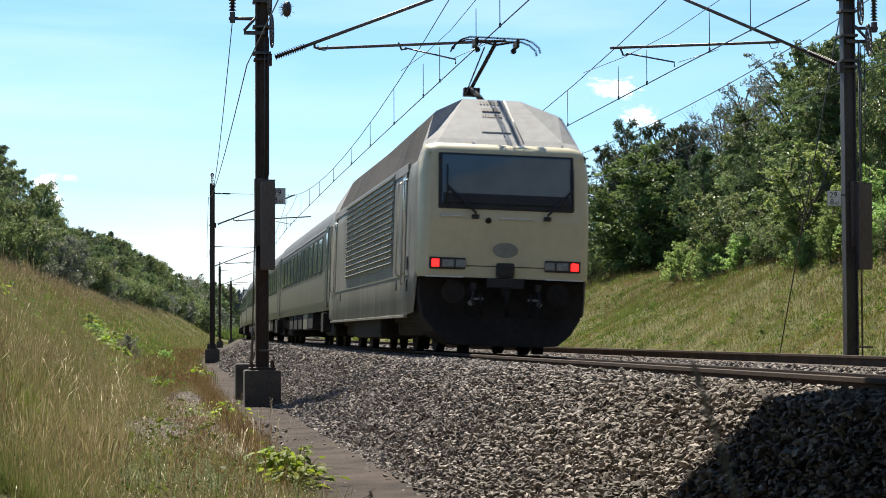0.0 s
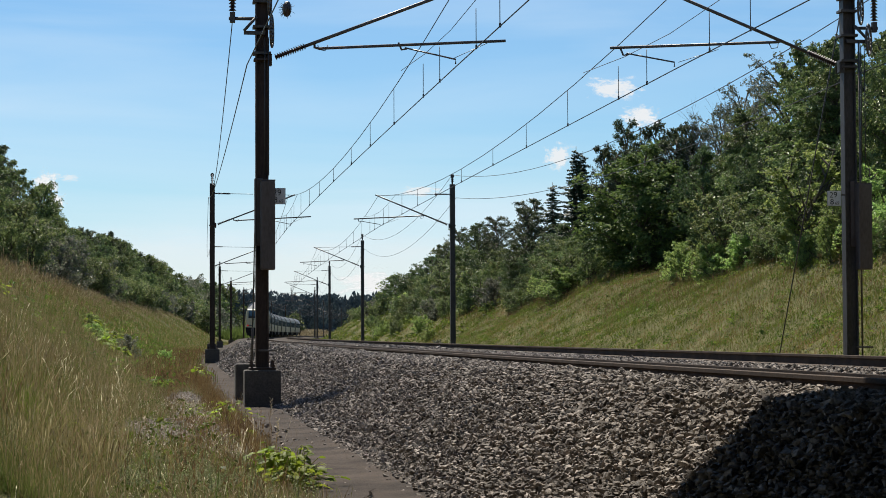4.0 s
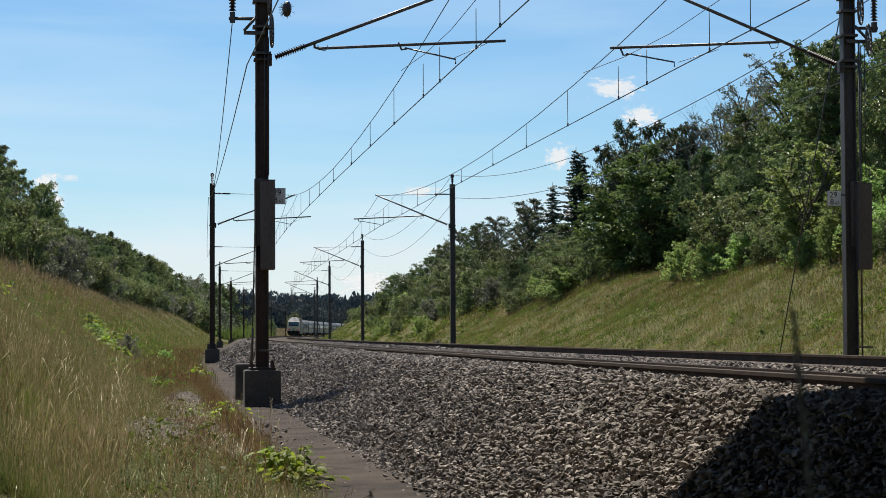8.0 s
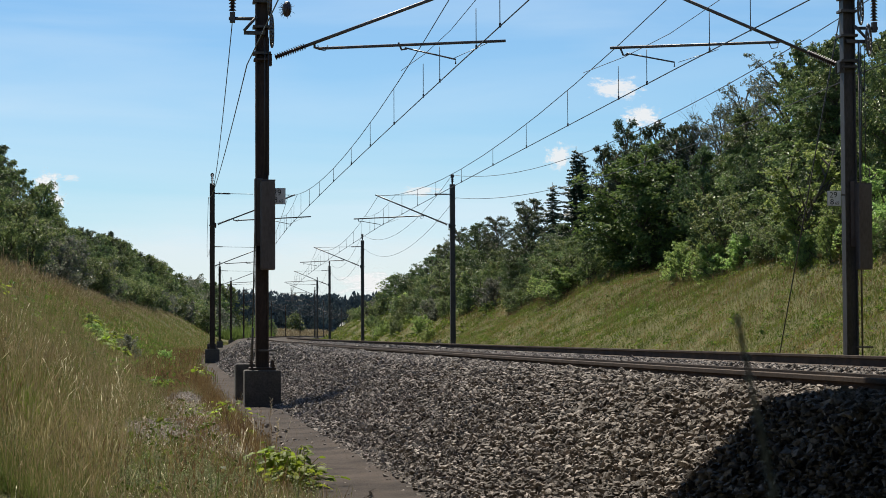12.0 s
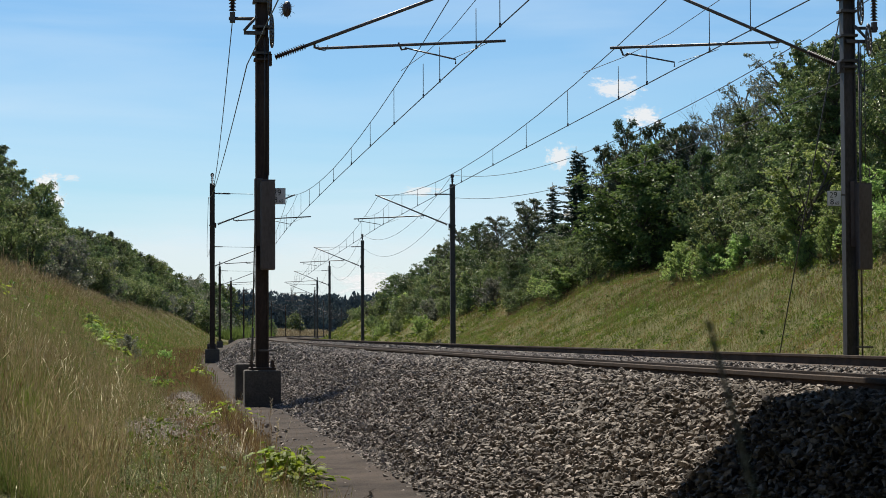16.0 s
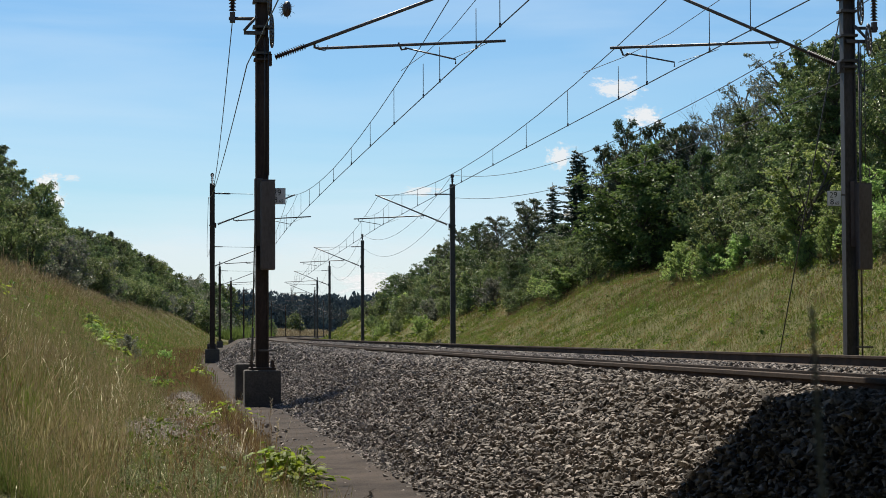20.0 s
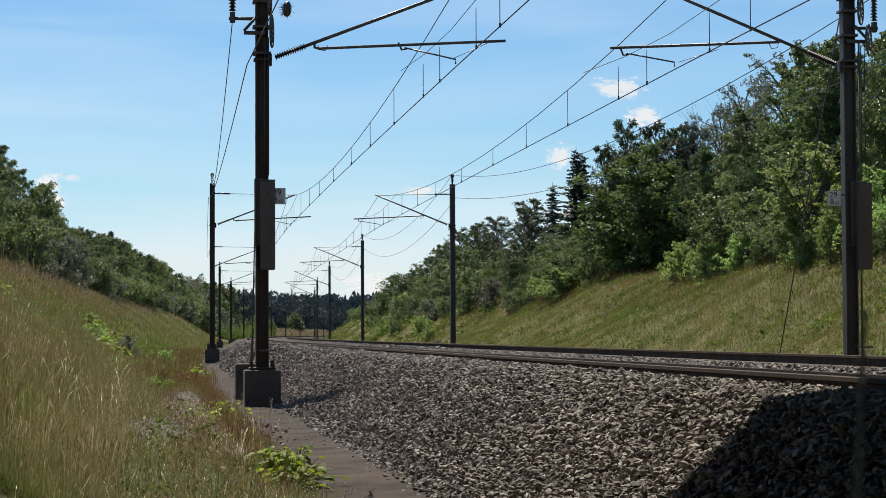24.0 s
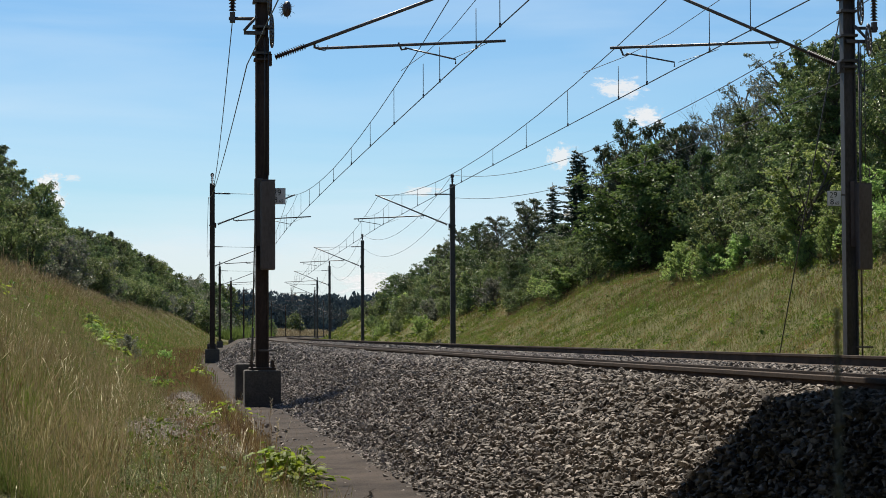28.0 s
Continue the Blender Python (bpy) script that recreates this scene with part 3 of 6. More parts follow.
tension_gear(S_M, U_R, 1, 0.215, (-0.04,), 0.08, 0.36, 0.2, 62)
tension_gear(S_M, U_L, -1, 0.1, (), -0.06, 0.18, 0.14, 82)
for u_m, sx, half in ((U_L, 0.3, 1), (U_R, -0.34, 1)):
    sg = thing("kilometre_sign", frame_at(S_M, u_m + sx, 2.77) @ pose(0, -0.06 if sx > 0 else -0.1, 0), "small white kilometre plate with black numerals on a mast", "sign", "kilometre plates")
    part("plate", box_of((0, 0, 0.15), (0.27, 0.008, 0.29), 0.002), M_SIGN, sg)
    part("bracket", box_of((-0.16 if sx > 0 else 0.16, 0.02, 0.22), (0.2, 0.02, 0.03), 0.003), M_STEEL, sg)
    part("rim", box_of((0, 0.004, 0.15), (0.285, 0.008, 0.305), 0.002), M_INK, sg)
    up = pose(0, 0, 0, 90, 0, 0)
    numerals("29", 0.16, sg, Matrix.Translation((-0.095, -0.006, 0.165)) @ up)
    numerals("8", 0.16, sg, Matrix.Translation((-0.085, -0.006, 0.03)) @ up)
    numerals("65", 0.085, sg, Matrix.Translation((0.015, -0.006, 0.03)) @ up)
guy_r = thing("guy_rope", frame_at(S_M, U_R), "thin steel guy rope staying a mast", "guy rope", "guy ropes")
part("rope", tube_of([(0.02, 0.1, 7.2), (0.0, 5.14, -0.7)], 0.014, 5), M_WIRE, guy_r)
guy_l = thing("guy_rope", frame_at(S_M, U_L), "thin steel guy rope on a low concrete anchor block", "guy rope", "guy ropes")
part("rope", tube_of([(-0.04, 0.12, 6.2), (-0.1, 2.2, -0.25)], 0.014, 5), M_WIRE, guy_l)
part("turnbuckle", tube_of([(-0.09, 1.95, 0.45), (-0.1, 2.18, -0.2)], 0.022, 6), M_STEEL, guy_l)
part("anchor_block", box_of((-0.12, 2.3, -0.62), (0.62, 0.6, 0.72), 0.03), M_CONC, guy_l, "low concrete anchor block")
bird = thing("bird_spike_ball", frame_at(S_M - 1.0, U_L + 0.42, 6.32), "dark bristly bird guard on a cable", "bird guard")
bm = bmesh.new()
r0 = bmesh.ops.create_icosphere(bm, subdivisions=2, radius=0.1)
for v in r0["verts"]:
    v.co = Vector((v.co.x * 0.9, v.co.y * 0.9, v.co.z * 1.5)) * (1 + 0.15 * noise.noise(v.co * 20))
part("core", bm, M_INSUL, bird)
bm = bmesh.new()
for i in range(44):
    d = Vector(rng.normal(size=3)).normalized()
    tube(bm, [d * 0.08, d * 0.17 + Vector((0, 0, -0.015))], 0.0035, 3)
part("bristles", bm, M_INSUL, bird)

# ---- road bridge out of view, assumed from the shade on the near ballast ----
br = thing("road_bridge", Matrix.Translation((3.16, 20.77, 0)) @ pose(0, 0, 0, 0, 0, -45.2), "unseen concrete road bridge that shades the near ballast", "bridge")
# deck width, girder depth and abutment places are set to deepen that shade
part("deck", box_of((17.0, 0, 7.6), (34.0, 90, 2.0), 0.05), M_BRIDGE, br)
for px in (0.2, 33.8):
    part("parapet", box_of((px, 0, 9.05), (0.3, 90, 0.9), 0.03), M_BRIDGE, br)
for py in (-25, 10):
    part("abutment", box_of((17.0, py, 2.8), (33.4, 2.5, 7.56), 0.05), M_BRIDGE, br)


# ---- ballast stones ----
def stone_shapes(n):
    out = []
    for i in range(n):
        bm = bmesh.new()
        for k in range(11):
            p = Vector(rng.normal(size=3)).normalized()
            bm.verts.new((p.x * 0.7, p.y * 0.53, p.z * 0.36))
        r = bmesh.ops.convex_hull(bm, input=bm.verts)
        bmesh.ops.delete(bm, geom=[v for v in bm.verts if not v.link_faces], context="VERTS")
        bmesh.ops.triangulate(bm, faces=bm.faces)
        bm.verts.index_update()
        out.append((np.array([v.co for v in bm.verts]), np.array([[v.index for v in f.verts] for f in bm.faces])))
        bm.free()
    return out


SHAPES = stone_shapes(18)


def turns(n):
    """Random rotation matrices."""
    q = rng.normal(size=(n, 4))
    q /= np.linalg.norm(q, axis=1)[:, None]
    w, x, y, z = q.T
    return np.stack([1 - 2 * (y * y + z * z), 2 * (x * y - z * w), 2 * (x * z + y * w), 2 * (x * y + z * w), 1 - 2 * (x * x + z * z), 2 * (y * z - x * w), 2 * (x * z - y * w), 2 * (y * z + x * w), 1 - 2 * (x * x + y * y)], -1).reshape(-1, 3, 3)


def lying(n, tilt):
    """Rotations of stones that lie more or less flat."""
    yaw, a, b = rng.uniform(0, 6.283, n), rng.normal(size=n) * tilt, rng.normal(size=n) * tilt
    cy, sy, ca, sa, cb, sb = np.cos(yaw), np.sin(yaw), np.cos(a), np.sin(a), np.cos(b), np.sin(b)
    z, o = np.zeros(n), np.ones(n)
    Z = np.stack([cy, -sy, z, sy, cy, z, z, z, o], -1).reshape(-1, 3, 3)
    X = np.stack([o, z, z, z, ca, -sa, z, sa, ca], -1).reshape(-1, 3, 3)
    Y = np.stack([cb, z, sb, z, o, z, -sb, z, cb], -1).reshape(-1, 3, 3)
    return X @ Y @ Z


def scatter(name, pos, size, material, parent, tilt=0.45):
    """Stones at pos, joined into one mesh."""
    V, L, base = [], [], 0
    kind = rng.integers(0, len(SHAPES), len(pos))
    for k, (v, f) in enumerate(SHAPES):
        i = np.nonzero(kind == k)[0]
        if not len(i):
            continue
        R = lying(len(i), tilt)
        w = np.einsum("nij,vj->nvi", R, v) * size[i][:, None, None] + pos[i][:, None, :]
        V.append(w.reshape(-1, 3))
        L.append((f[None] + (np.arange(len(i)) * len(v))[:, None, None] + base).reshape(-1, 3))
        base += len(i) * len(v)
    V, L = np.concatenate(V), np.concatenate(L)
    me = mesh_arrays(name, V, L.ravel(), np.arange(len(L)) * 3, np.full(len(L), 3))
    ob = part(name, me, material, parent)
    ob["kind"] = "stuff"
    return ob


def strewn(s0, s1, u0, u1, step, size, keep=1.0):
    a = np.arange(s0, s1, step)
    b = np.arange(u0, u1, step)
    S, U = np.meshgrid(a, b)
    S = S.ravel() + rng.uniform(-0.5, 0.5, S.size) * step
    U = U.ravel() + rng.uniform(-0.5, 0.5, U.size) * step
    if keep < 1:
        k = rng.random(S.size) < keep
        S, U = S[k], U[k]
    X, Y = arc(S, U)
    sz = size * rng.lognormal(0, 0.26, S.size)
    Z = level(S, U) + rng.uniform(-1.1, 0.75, S.size) * size * np.clip((U + 3.6) * 2.2, 0.15, 1) * np.where(U < 0, 1 + 0.9 * smooth(S, 18, 40) * smooth(-U, 1.3, 2.2), 1.0)
    return np.stack([X, Y, Z], -1), sz


for tilt, *args in ((0.42, 9, 30, -2.1, -0.82, 0.034, 0.042), (0.4, 9, 19, -3.34, -2.1, 0.034, 0.042), (0.8, 19, 30, -3.34, -2.1, 0.034, 0.042), (0.5, 30, 48, -2.1, -0.82, 0.038, 0.045), (0.9, 30, 48, -3.34, -2.1, 0.038, 0.045), (0.7, 48, 66, -3.35, -0.82, 0.054, 0.056),
                    (0.65, 66, 130, -3.4, -0.85, 0.10, 0.085), (0.6, 10, 62, -3.37, -3.15, 0.034, 0.042), (0.45, 16, 62, 0.9, 3.6, 0.056, 0.05), (0.6, 62, 130, 1.0, 3.6, 0.10, 0.075)):
    p, sz = strewn(*args)
    scatter("ballast_stones", p, sz, M_BALLAST, bed, tilt)
# the stones nearest the rail's foot, one by one
single = []
for v, f in SHAPES:
    me = mesh_from("stone", v, [tuple(q) for q in f])
    me.materials.append(M_BALLAST)
    single.append(me)
p, sz = strewn(12.6, 17.4, -3.1, -1.1, 0.178, 0.046)
for i in range(min(300, len(p))):
    o = part("stone", single[i % len(single)], None, bed)
    o.matrix_basis = Matrix.LocRotScale(p[i] + np.array([0, 0, 0.02]), Euler((rng.normal() * 0.4, rng.normal() * 0.4, rng.uniform(0, 6.28))), (float(sz[i]),) * 3)
# loose stones on the path and in the grass
p1, z1 = strewn(14, 60, -3.5, -3.3, 0.09, 0.04, 0.3)
p2, z2 = strewn(14, 50, -4.28, -3.4, 0.16, 0.028, 0.09)
scatter("stray_stones", np.concatenate([p1, p2]), np.concatenate([z1, z2]), M_BALLAST, path)
gp = []
for c_s, c_u, r_s, r_u, n in ((28.8, -5.35, 3.0, 0.8, 5200), (41, -5.0, 5.5, 0.28, 3600), (26, -4.8, 2.8, 0.28, 1100), (34, -4.75, 3.0, 0.35, 1500)):
    S = c_s + rng.normal(size=n) * r_s * 0.6
    U = c_u + rng.normal(size=n) * r_u * 0.6
    X, Y = arc(S, U)
    gp.append(np.stack([X, Y, level(S, U) + 0.03], -1))
gp = np.concatenate(gp)
scatter("gravel", gp, 0.036 * rng.lognormal(0, 0.35, len(gp)), surface("pale_gravel", (0.13, 0.104, 0.082), (0.32, 0.272, 0.225), 0.85, scale=9, fine=45, vary=0.3), ground)


# ---- grass ----
def blades(name, S, U, height, width, lean, material, parent, head=0.0, sway_dir=(0.5, -0.3)):
    """Grass blades at (S, U): one mesh. head: length of a seed head at the tip."""
    n = len(S)
    X, Y = arc(S, U)
    base = np.stack([X, Y, level(S, U) - 0.02], -1)
    ang = rng.uniform(0, 2 * np.pi, n)
    side = np.stack([np.cos(ang), np.sin(ang), np.zeros(n)], -1) * (width * rng.uniform(0.6, 1.4, n))[:, None]
    h = height * rng.lognormal(0, 0.28, n)
    la = rng.uniform(0, 2 * np.pi, n)
    l = lean * rng.random(n) ** 0.7
    bend = np.stack([np.cos(la) * l + sway_dir[0] * 0.05, np.sin(la) * l + sway_dir[1] * 0.05, np.zeros(n)], -1) * h[:, None]
    up = np.stack([np.zeros(n), np.zeros(n), h], -1)
    mid = base + bend * 0.35 + up * 0.55
    tip = base + bend + up * (1 - 0.35 * l[:, None])
    if head:
        d = tip - mid
        d /= np.linalg.norm(d, axis=1)[:, None] + 1e-6
        hw = side * 3.2
        a = tip - d * head * 0.35
        v = np.stack([base - side, base + side, a - d * head * 0.4 + side * 0.7, a - d * head * 0.4 - side * 0.7, a - hw, a + hw, tip + d * head * 0.4], 1).reshape(-1, 3)
        f0 = np.arange(n)[:, None] * 7
        loops = np.concatenate([f0 + [0, 1, 2, 3], f0 + [3, 2, 5, 4], f0 + [4, 5, 6]], 1)
        tot = np.tile([4, 4, 3], n)
    else:
        v = np.stack([base - side, base + side, mid + side * 0.8, mid - side * 0.8, tip], 1).reshape(-1, 3)
        f0 = np.arange(n)[:, None] * 5
        loops = np.concatenate([f0 + [0, 1, 2, 3], f0 + [3, 2, 4]], 1)
        tot = np.tile([4, 3], n)
    starts = np.concatenate([[0], np.cumsum(tot)[:-1]])
    ob = part(name, mesh_arrays(name, v, loops.ravel(), starts, tot), material, parent)
    ob["kind"] = "stuff"
    return ob


def spread(n, s0, s1, u0, u1, near=2.0):
    """Random places, denser towards s0."""
    f = rng.random(n) ** near
    return s0 + (s1 - s0) * f, rng.uniform(u0, u1, n)


def tuft(n_t, per, s0, s1, u0, u1, r, near=2.0):
    S, U = spread(n_t, s0, s1, u0, u1, near)
    return np.repeat(S, per) + rng.normal(size=n_t * per) * r, np.repeat(U, per) + rng.normal(size=n_t * per) * r


def thin_patch(S, U, c_s, c_u, r_s, r_u, keep):
    d = ((S - c_s) / r_s) ** 2 + ((U - c_u) / r_u) ** 2
    k = (d > 1) | (rng.random(len(S)) < keep)
    return S[k], U[k]


meadow = thing("meadow_grass", Matrix(), "tall dry summer grass, green, straw and reddish brown", "grass", kind="stuff")
S, U = tuft(25000, 8, 15, 75, -11.6, -4.32, 0.12, 1.7)
for patch_at in ((28.8, -5.4, 4.4, 0.85, 0.03), (40, -5.0, 9, 0.4, 0.03), (25.5, -4.8, 3.2, 0.28, 0.08), (34, -4.75, 4, 0.34, 0.08)):
    S, U = thin_patch(S, U, *patch_at)
low_strip = U > -6.1
blades("grass_blades", S[~low_strip], U[~low_strip], 0.24, 0.0015, 0.6, M_GRASS_L, meadow)
S, U = S[low_strip], U[low_strip]
blades("grass_blades", S[::2], U[::2], 0.12, 0.003, 0.8, M_GRASS_L, meadow)
blades("grass_blades", S[1::2], U[1::2], 0.16, 0.002, 0.6, M_STRAW, meadow)
S, U = tuft(8000, 6, 60, 330, -13.2, -4.5, 0.3, 1.5)
blades("grass_blades", S[::4], U[::4], 0.32, 0.014, 0.6, M_GRASS_L, meadow)
blades("grass_stems", S[2::4], U[2::4], 0.34, 0.010, 0.6, M_STEM, meadow)
blades("grass_blades", S[1::2], U[1::2], 0.3, 0.012, 0.6, M_GRASS_R, meadow)
S, U = tuft(1100, 4, 15, 80, -12.9, -5.9, 0.12, 1.6)
blades("seed_stalks", S, U, 0.48, 0.0013, 0.45, M_STRAW, meadow, head=0.09)
S, U = tuft(2600, 3, 60, 300, -13.4, -10.6, 0.3, 1.5)
blades("seed_stalks", S, U, 0.5, 0.005, 0.4, M_STRAW, meadow, head=0.15)
S, U = tuft(650, 6, 17, 60, -5.4, -4.38, 0.1, 1.2)
for patch_at in ((28.8, -5.4, 4.2, 0.8, 0.05), (41, -4.95, 9, 0.26, 0.06), (25.5, -4.8, 3, 0.25, 0.1)):
    S, U = thin_patch(S, U, *patch_at)
blades("rusty_stalks", S, U, 0.24, 0.0016, 0.5, M_RUST_GRASS, meadow, head=0.06)
S, U = tuft(700, 6, 55, 160, -6.4, -4.35, 0.2, 1.3)
blades("rusty_stalks", S, U, 0.3, 0.005, 0.4, M_RUST_GRASS, meadow, head=0.1)
slope_grass = thing("slope_grass", Matrix(), "green and tan meadow grass on the far slope", "grass", kind="stuff")
S, U = tuft(26000, 8, 34, 135, 7.3, 15.6, 0.2, 1.35)
for bare_at in ((47, 8.7, 7, 0.7, 0.35), (58, 9.3, 4, 0.6, 0.45), (66, 8.6, 5, 0.5, 0.4), (40, 9.4, 3, 0.6, 0.4)):
    S, U = thin_patch(S, U, *bare_at)
blades("grass_blades", S, U, 0.15, 0.0038, 0.9, M_GRASS_R, slope_grass)
S, U = tuft(7000, 5, 34, 135, 7.2, 15.6, 0.25, 1.3)
blades("undergrowth", S, U, 0.08, 0.018, 1.2, M_GRASS_R, slope_grass)
S, U = tuft(9000, 5, 120, 480, 7.0, 13.0, 0.35, 1.3)
blades("grass_blades", S, U, 0.15, 0.012, 0.9, M_GRASS_R, slope_grass)
S, U = tuft(1500, 6, 34, 140, 11.6, 15.0, 0.3, 1.3)
blades("rusty_stalks", S, U, 0.38, 0.0022, 0.4, M_RUST_GRASS, slope_grass, head=0.1)
S, U = tuft(150, 30, 36, 130, 8.0, 13.6, 0.45, 1.2)
blades("rusty_stalks", S, U, 0.26, 0.0022, 0.5, M_RUST_GRASS, slope_grass, head=0.07)
S, U = tuft(1500, 5, 34, 140, 8.0, 14.6, 0.25, 1.3)
blades("grass_stems", S, U, 0.3, 0.0016, 0.4, M_STEM, slope_grass, head=0.06)
S, U = tuft(11000, 5, 15, 80, -12.4, -5.9, 0.14, 1.5)
blades("grass_stems", S, U, 0.38, 0.0010, 0.35, M_STEM, meadow, head=0.05)
# tall reddish grass along the edge of the path
S, U = tuft(420, 7, 22, 62, -4.68, -4.36, 0.07, 1.0)
S, U = thin_patch(S, U, 25.5, -4.8, 3, 0.22, 0.2)
blades("rusty_stalks", S, U, 0.27, 0.0012, 0.4, M_RUST_GRASS, meadow, head=0.06)
S, U = tuft(260, 9, 25, 33, -5.2, -4.6, 0.1, 1.0)
blades("rusty_stalks", S, U, 0.1, 0.0022, 0.8, M_RUST_GRASS, meadow, head=0.03)
S, U = tuft(8, 3, 18, 36, -4.9, -4.4, 0.1, 1.0)
blades("seed_stalks", S, U, 0.42, 0.0016, 0.5, M_PALE, meadow, head=0.06)
# reddish clumps and long bent straws on the left slope
S, U = tuft(420, 14, 17, 80, -11.8, -5.6, 0.16, 1.4)
blades("rusty_stalks", S, U, 0.36, 0.0012, 0.4, M_RUST_GRASS, meadow, head=0.07)
S, U = spread(200, 16, 60, -11.5, -5.8, 1.3)
blades("bent_straws", S, U, 0.55, 0.0014, 1.1, M_STRAW, meadow, head=0.1)
S, U = tuft(2600, 8, 30, 170, -13.2, -9.4, 0.3, 1.2)
blades("rusty_stalks", S[::3], U[::3], 0.42, 0.0024, 0.4, M_RUST_GRASS, meadow, head=0.09)
blades("seed_stalks", S[1::3], U[1::3], 0.42, 0.0024, 0.4, M_STEM, meadow, head=0.09)
blades("seed_stalks", S[2::3], U[2::3], 0.42, 0.0024, 0.4, M_STRAW, meadow, head=0.09)
S, U = tuft(70, 14, 20.5, 24.5, -7.5, -6.7, 0.14, 1.0)
blades("grass_blades", S, U, 0.34, 0.003, 0.5, M_HERB, meadow)
S, U = tuft(260, 8, 16.5, 30, -6.6, -4.7, 0.1, 1.4)
blades("grass_blades", S, U, 0.15, 0.003, 0.8, M_HERB, meadow)
# maize and dry grass beyond the end of the left slope
S, U = tuft(2600, 6, 440, 540, -15.0, -8.3, 0.5, 1.0)
blades("maize_plants", S, U, 1.9, 0.07, 0.5, M_MAIZE, thing("maize_field", Matrix(), "light green maize field beside the line", "crop", kind="stuff"))
S, U = tuft(9000, 5, 540, 800, -32.0, -5.5, 0.6, 1.0)
blades("grass_blades", S, U, 0.7, 0.10, 0.5, M_STRAW, meadow)
# short dense cover that hides the soil
S, U = tuft(5000, 4, 55, 330, -13.1, -5.9, 0.2, 1.6)
blades("undergrowth", S, U, 0.16, 0.016, 0.9, M_GRASS_L, meadow)
S, U = tuft(22000, 4, 15, 60, -13.1, -5.9, 0.12, 1.5)
blades("undergrowth", S, U, 0.14, 0.0034, 0.9, M_GRASS_L, meadow)
# pale fine straws standing above the rest, and short dry grass on the level strip
S, U = tuft(800, 5, 15, 55, -11.4, -6.0, 0.16, 1.4)
blades("seed_stalks", S, U, 0.5, 0.0009, 0.5, M_STRAW, meadow, head=0.07)
S, U = tuft(45, 5, 24, 40, -9.0, -6.2, 0.2, 1.2)
blades("seed_stalks", S, U, 0.42, 0.0012, 0.6, M_PALE, meadow, head=0.1)
S, U = tuft(2400, 5, 15, 40, -6.6, -4.5, 0.14, 1.3)
S, U = thin_patch(S, U, 28.8, -5.4, 4.4, 0.8, 0.1)
k = rng.random(len(S)) < 0.12
blades("seed_stalks", S[k], U[k], 0.15, 0.0012, 0.9, M_PALE, meadow, head=0.02)
blades("grass_stems", S[~k], U[~k], 0.15, 0.0016, 0.9, M_STEM, meadow, head=0.02)


# ---- trees and bushes ----
def leaf_cloud(name, centres, radii, per, size, flat=0.75, spray=9):
    """Leaves in sprays on clumps round the centres: one mesh of small folded leaves."""
    P, N = [], []
    for c, r, k in zip(centres, radii, per):
        m = max(3, k // spray)
        d = rng.normal(size=(m, 3)) + [0, 0, 0.25]
        d /= np.linalg.norm(d, axis=1)[:, None]
        lump = 1 + 0.25 * np.sin(d[:, 0] * 5 + c[0] * 3) * np.sin(d[:, 1] * 5 + c[1] * 2) + 0.2 * np.sin(d[:, 2] * 7 + c[2])
        tip = np.array(c) + d * (r * (0.55 + 0.55 * rng.random(m) ** 0.7) * lump)[:, None] * [1, 1, flat]
        w = np.repeat(d, spray, 0)
        off = rng.normal(size=(m * spray, 3)) * [1, 1, 0.45] * (size * 2.3)
        P.append(np.repeat(tip, spray, 0) + off - w * (rng.random(m * spray) * size * 3.0)[:, None])
        N.append(w)
    n_out = sum(len(q) for q in P)
    for c, r, k in zip(centres, radii, per):
        m = k // 9
        d = rng.normal(size=(m, 3))
        d /= np.linalg.norm(d, axis=1)[:, None]
        P.append(np.array(c) + d * (r * 0.62 * rng.random(m) ** 0.5)[:, None] * [1, 1, flat])
        N.append(d)
    P, N = np.concatenate(P), np.concatenate(N)
    n = len(P)
    nrm = N * 0.55 + rng.normal(size=(n, 3)) * 0.42 + [0, 0, 0.6]
    nrm /= np.linalg.norm(nrm, axis=1)[:, None]
    t = np.cross(nrm, rng.normal(size=(n, 3)))
    t /= np.linalg.norm(t, axis=1)[:, None] + 1e-6
    b = np.cross(nrm, t)
    sz = (size * rng.lognormal(0, 0.3, n) * np.where(np.arange(n) < n_out, 1.0, 2.2))[:, None]
    v = np.stack([P - t * sz, P + b * sz * 0.55 + nrm * sz * 0.12, P + t * sz - nrm * sz * 0.25, P - b * sz * 0.55 + nrm * sz * 0.12], 1).reshape(-1, 3)
    f0 = np.arange(n)[:, None] * 4
    loops = np.concatenate([f0 + [0, 1, 2], f0 + [0, 2, 3]], 1)
    return mesh_arrays(name, v, loops.ravel(), np.arange(2 * n) * 3, np.full(2 * n, 3))


def leaf_mesh(name, P, N, size):
    """Small folded leaves at P that face N: one mesh."""
    n = len(P)
    N = N / (np.linalg.norm(N, axis=1)[:, None] + 1e-6)
    t = np.cross(N, rng.normal(size=(n, 3)))
    t /= np.linalg.norm(t, axis=1)[:, None] + 1e-6
    b = np.cross(N, t)
    sz = (size * rng.lognormal(0, 0.28, n))[:, None]
    v = np.stack([P - t * sz, P + b * sz * 0.58 + N * sz * 0.14, P + t * sz - N * sz * 0.3, P - b * sz * 0.58 + N * sz * 0.14], 1).reshape(-1, 3)
    f0 = np.arange(n)[:, None] * 4
    loops = np.concatenate([f0 + [0, 1, 2], f0 + [0, 2, 3]], 1)
    return mesh_arrays(name, v, loops.ravel(), np.arange(2 * n) * 3, np.full(2 * n, 3))


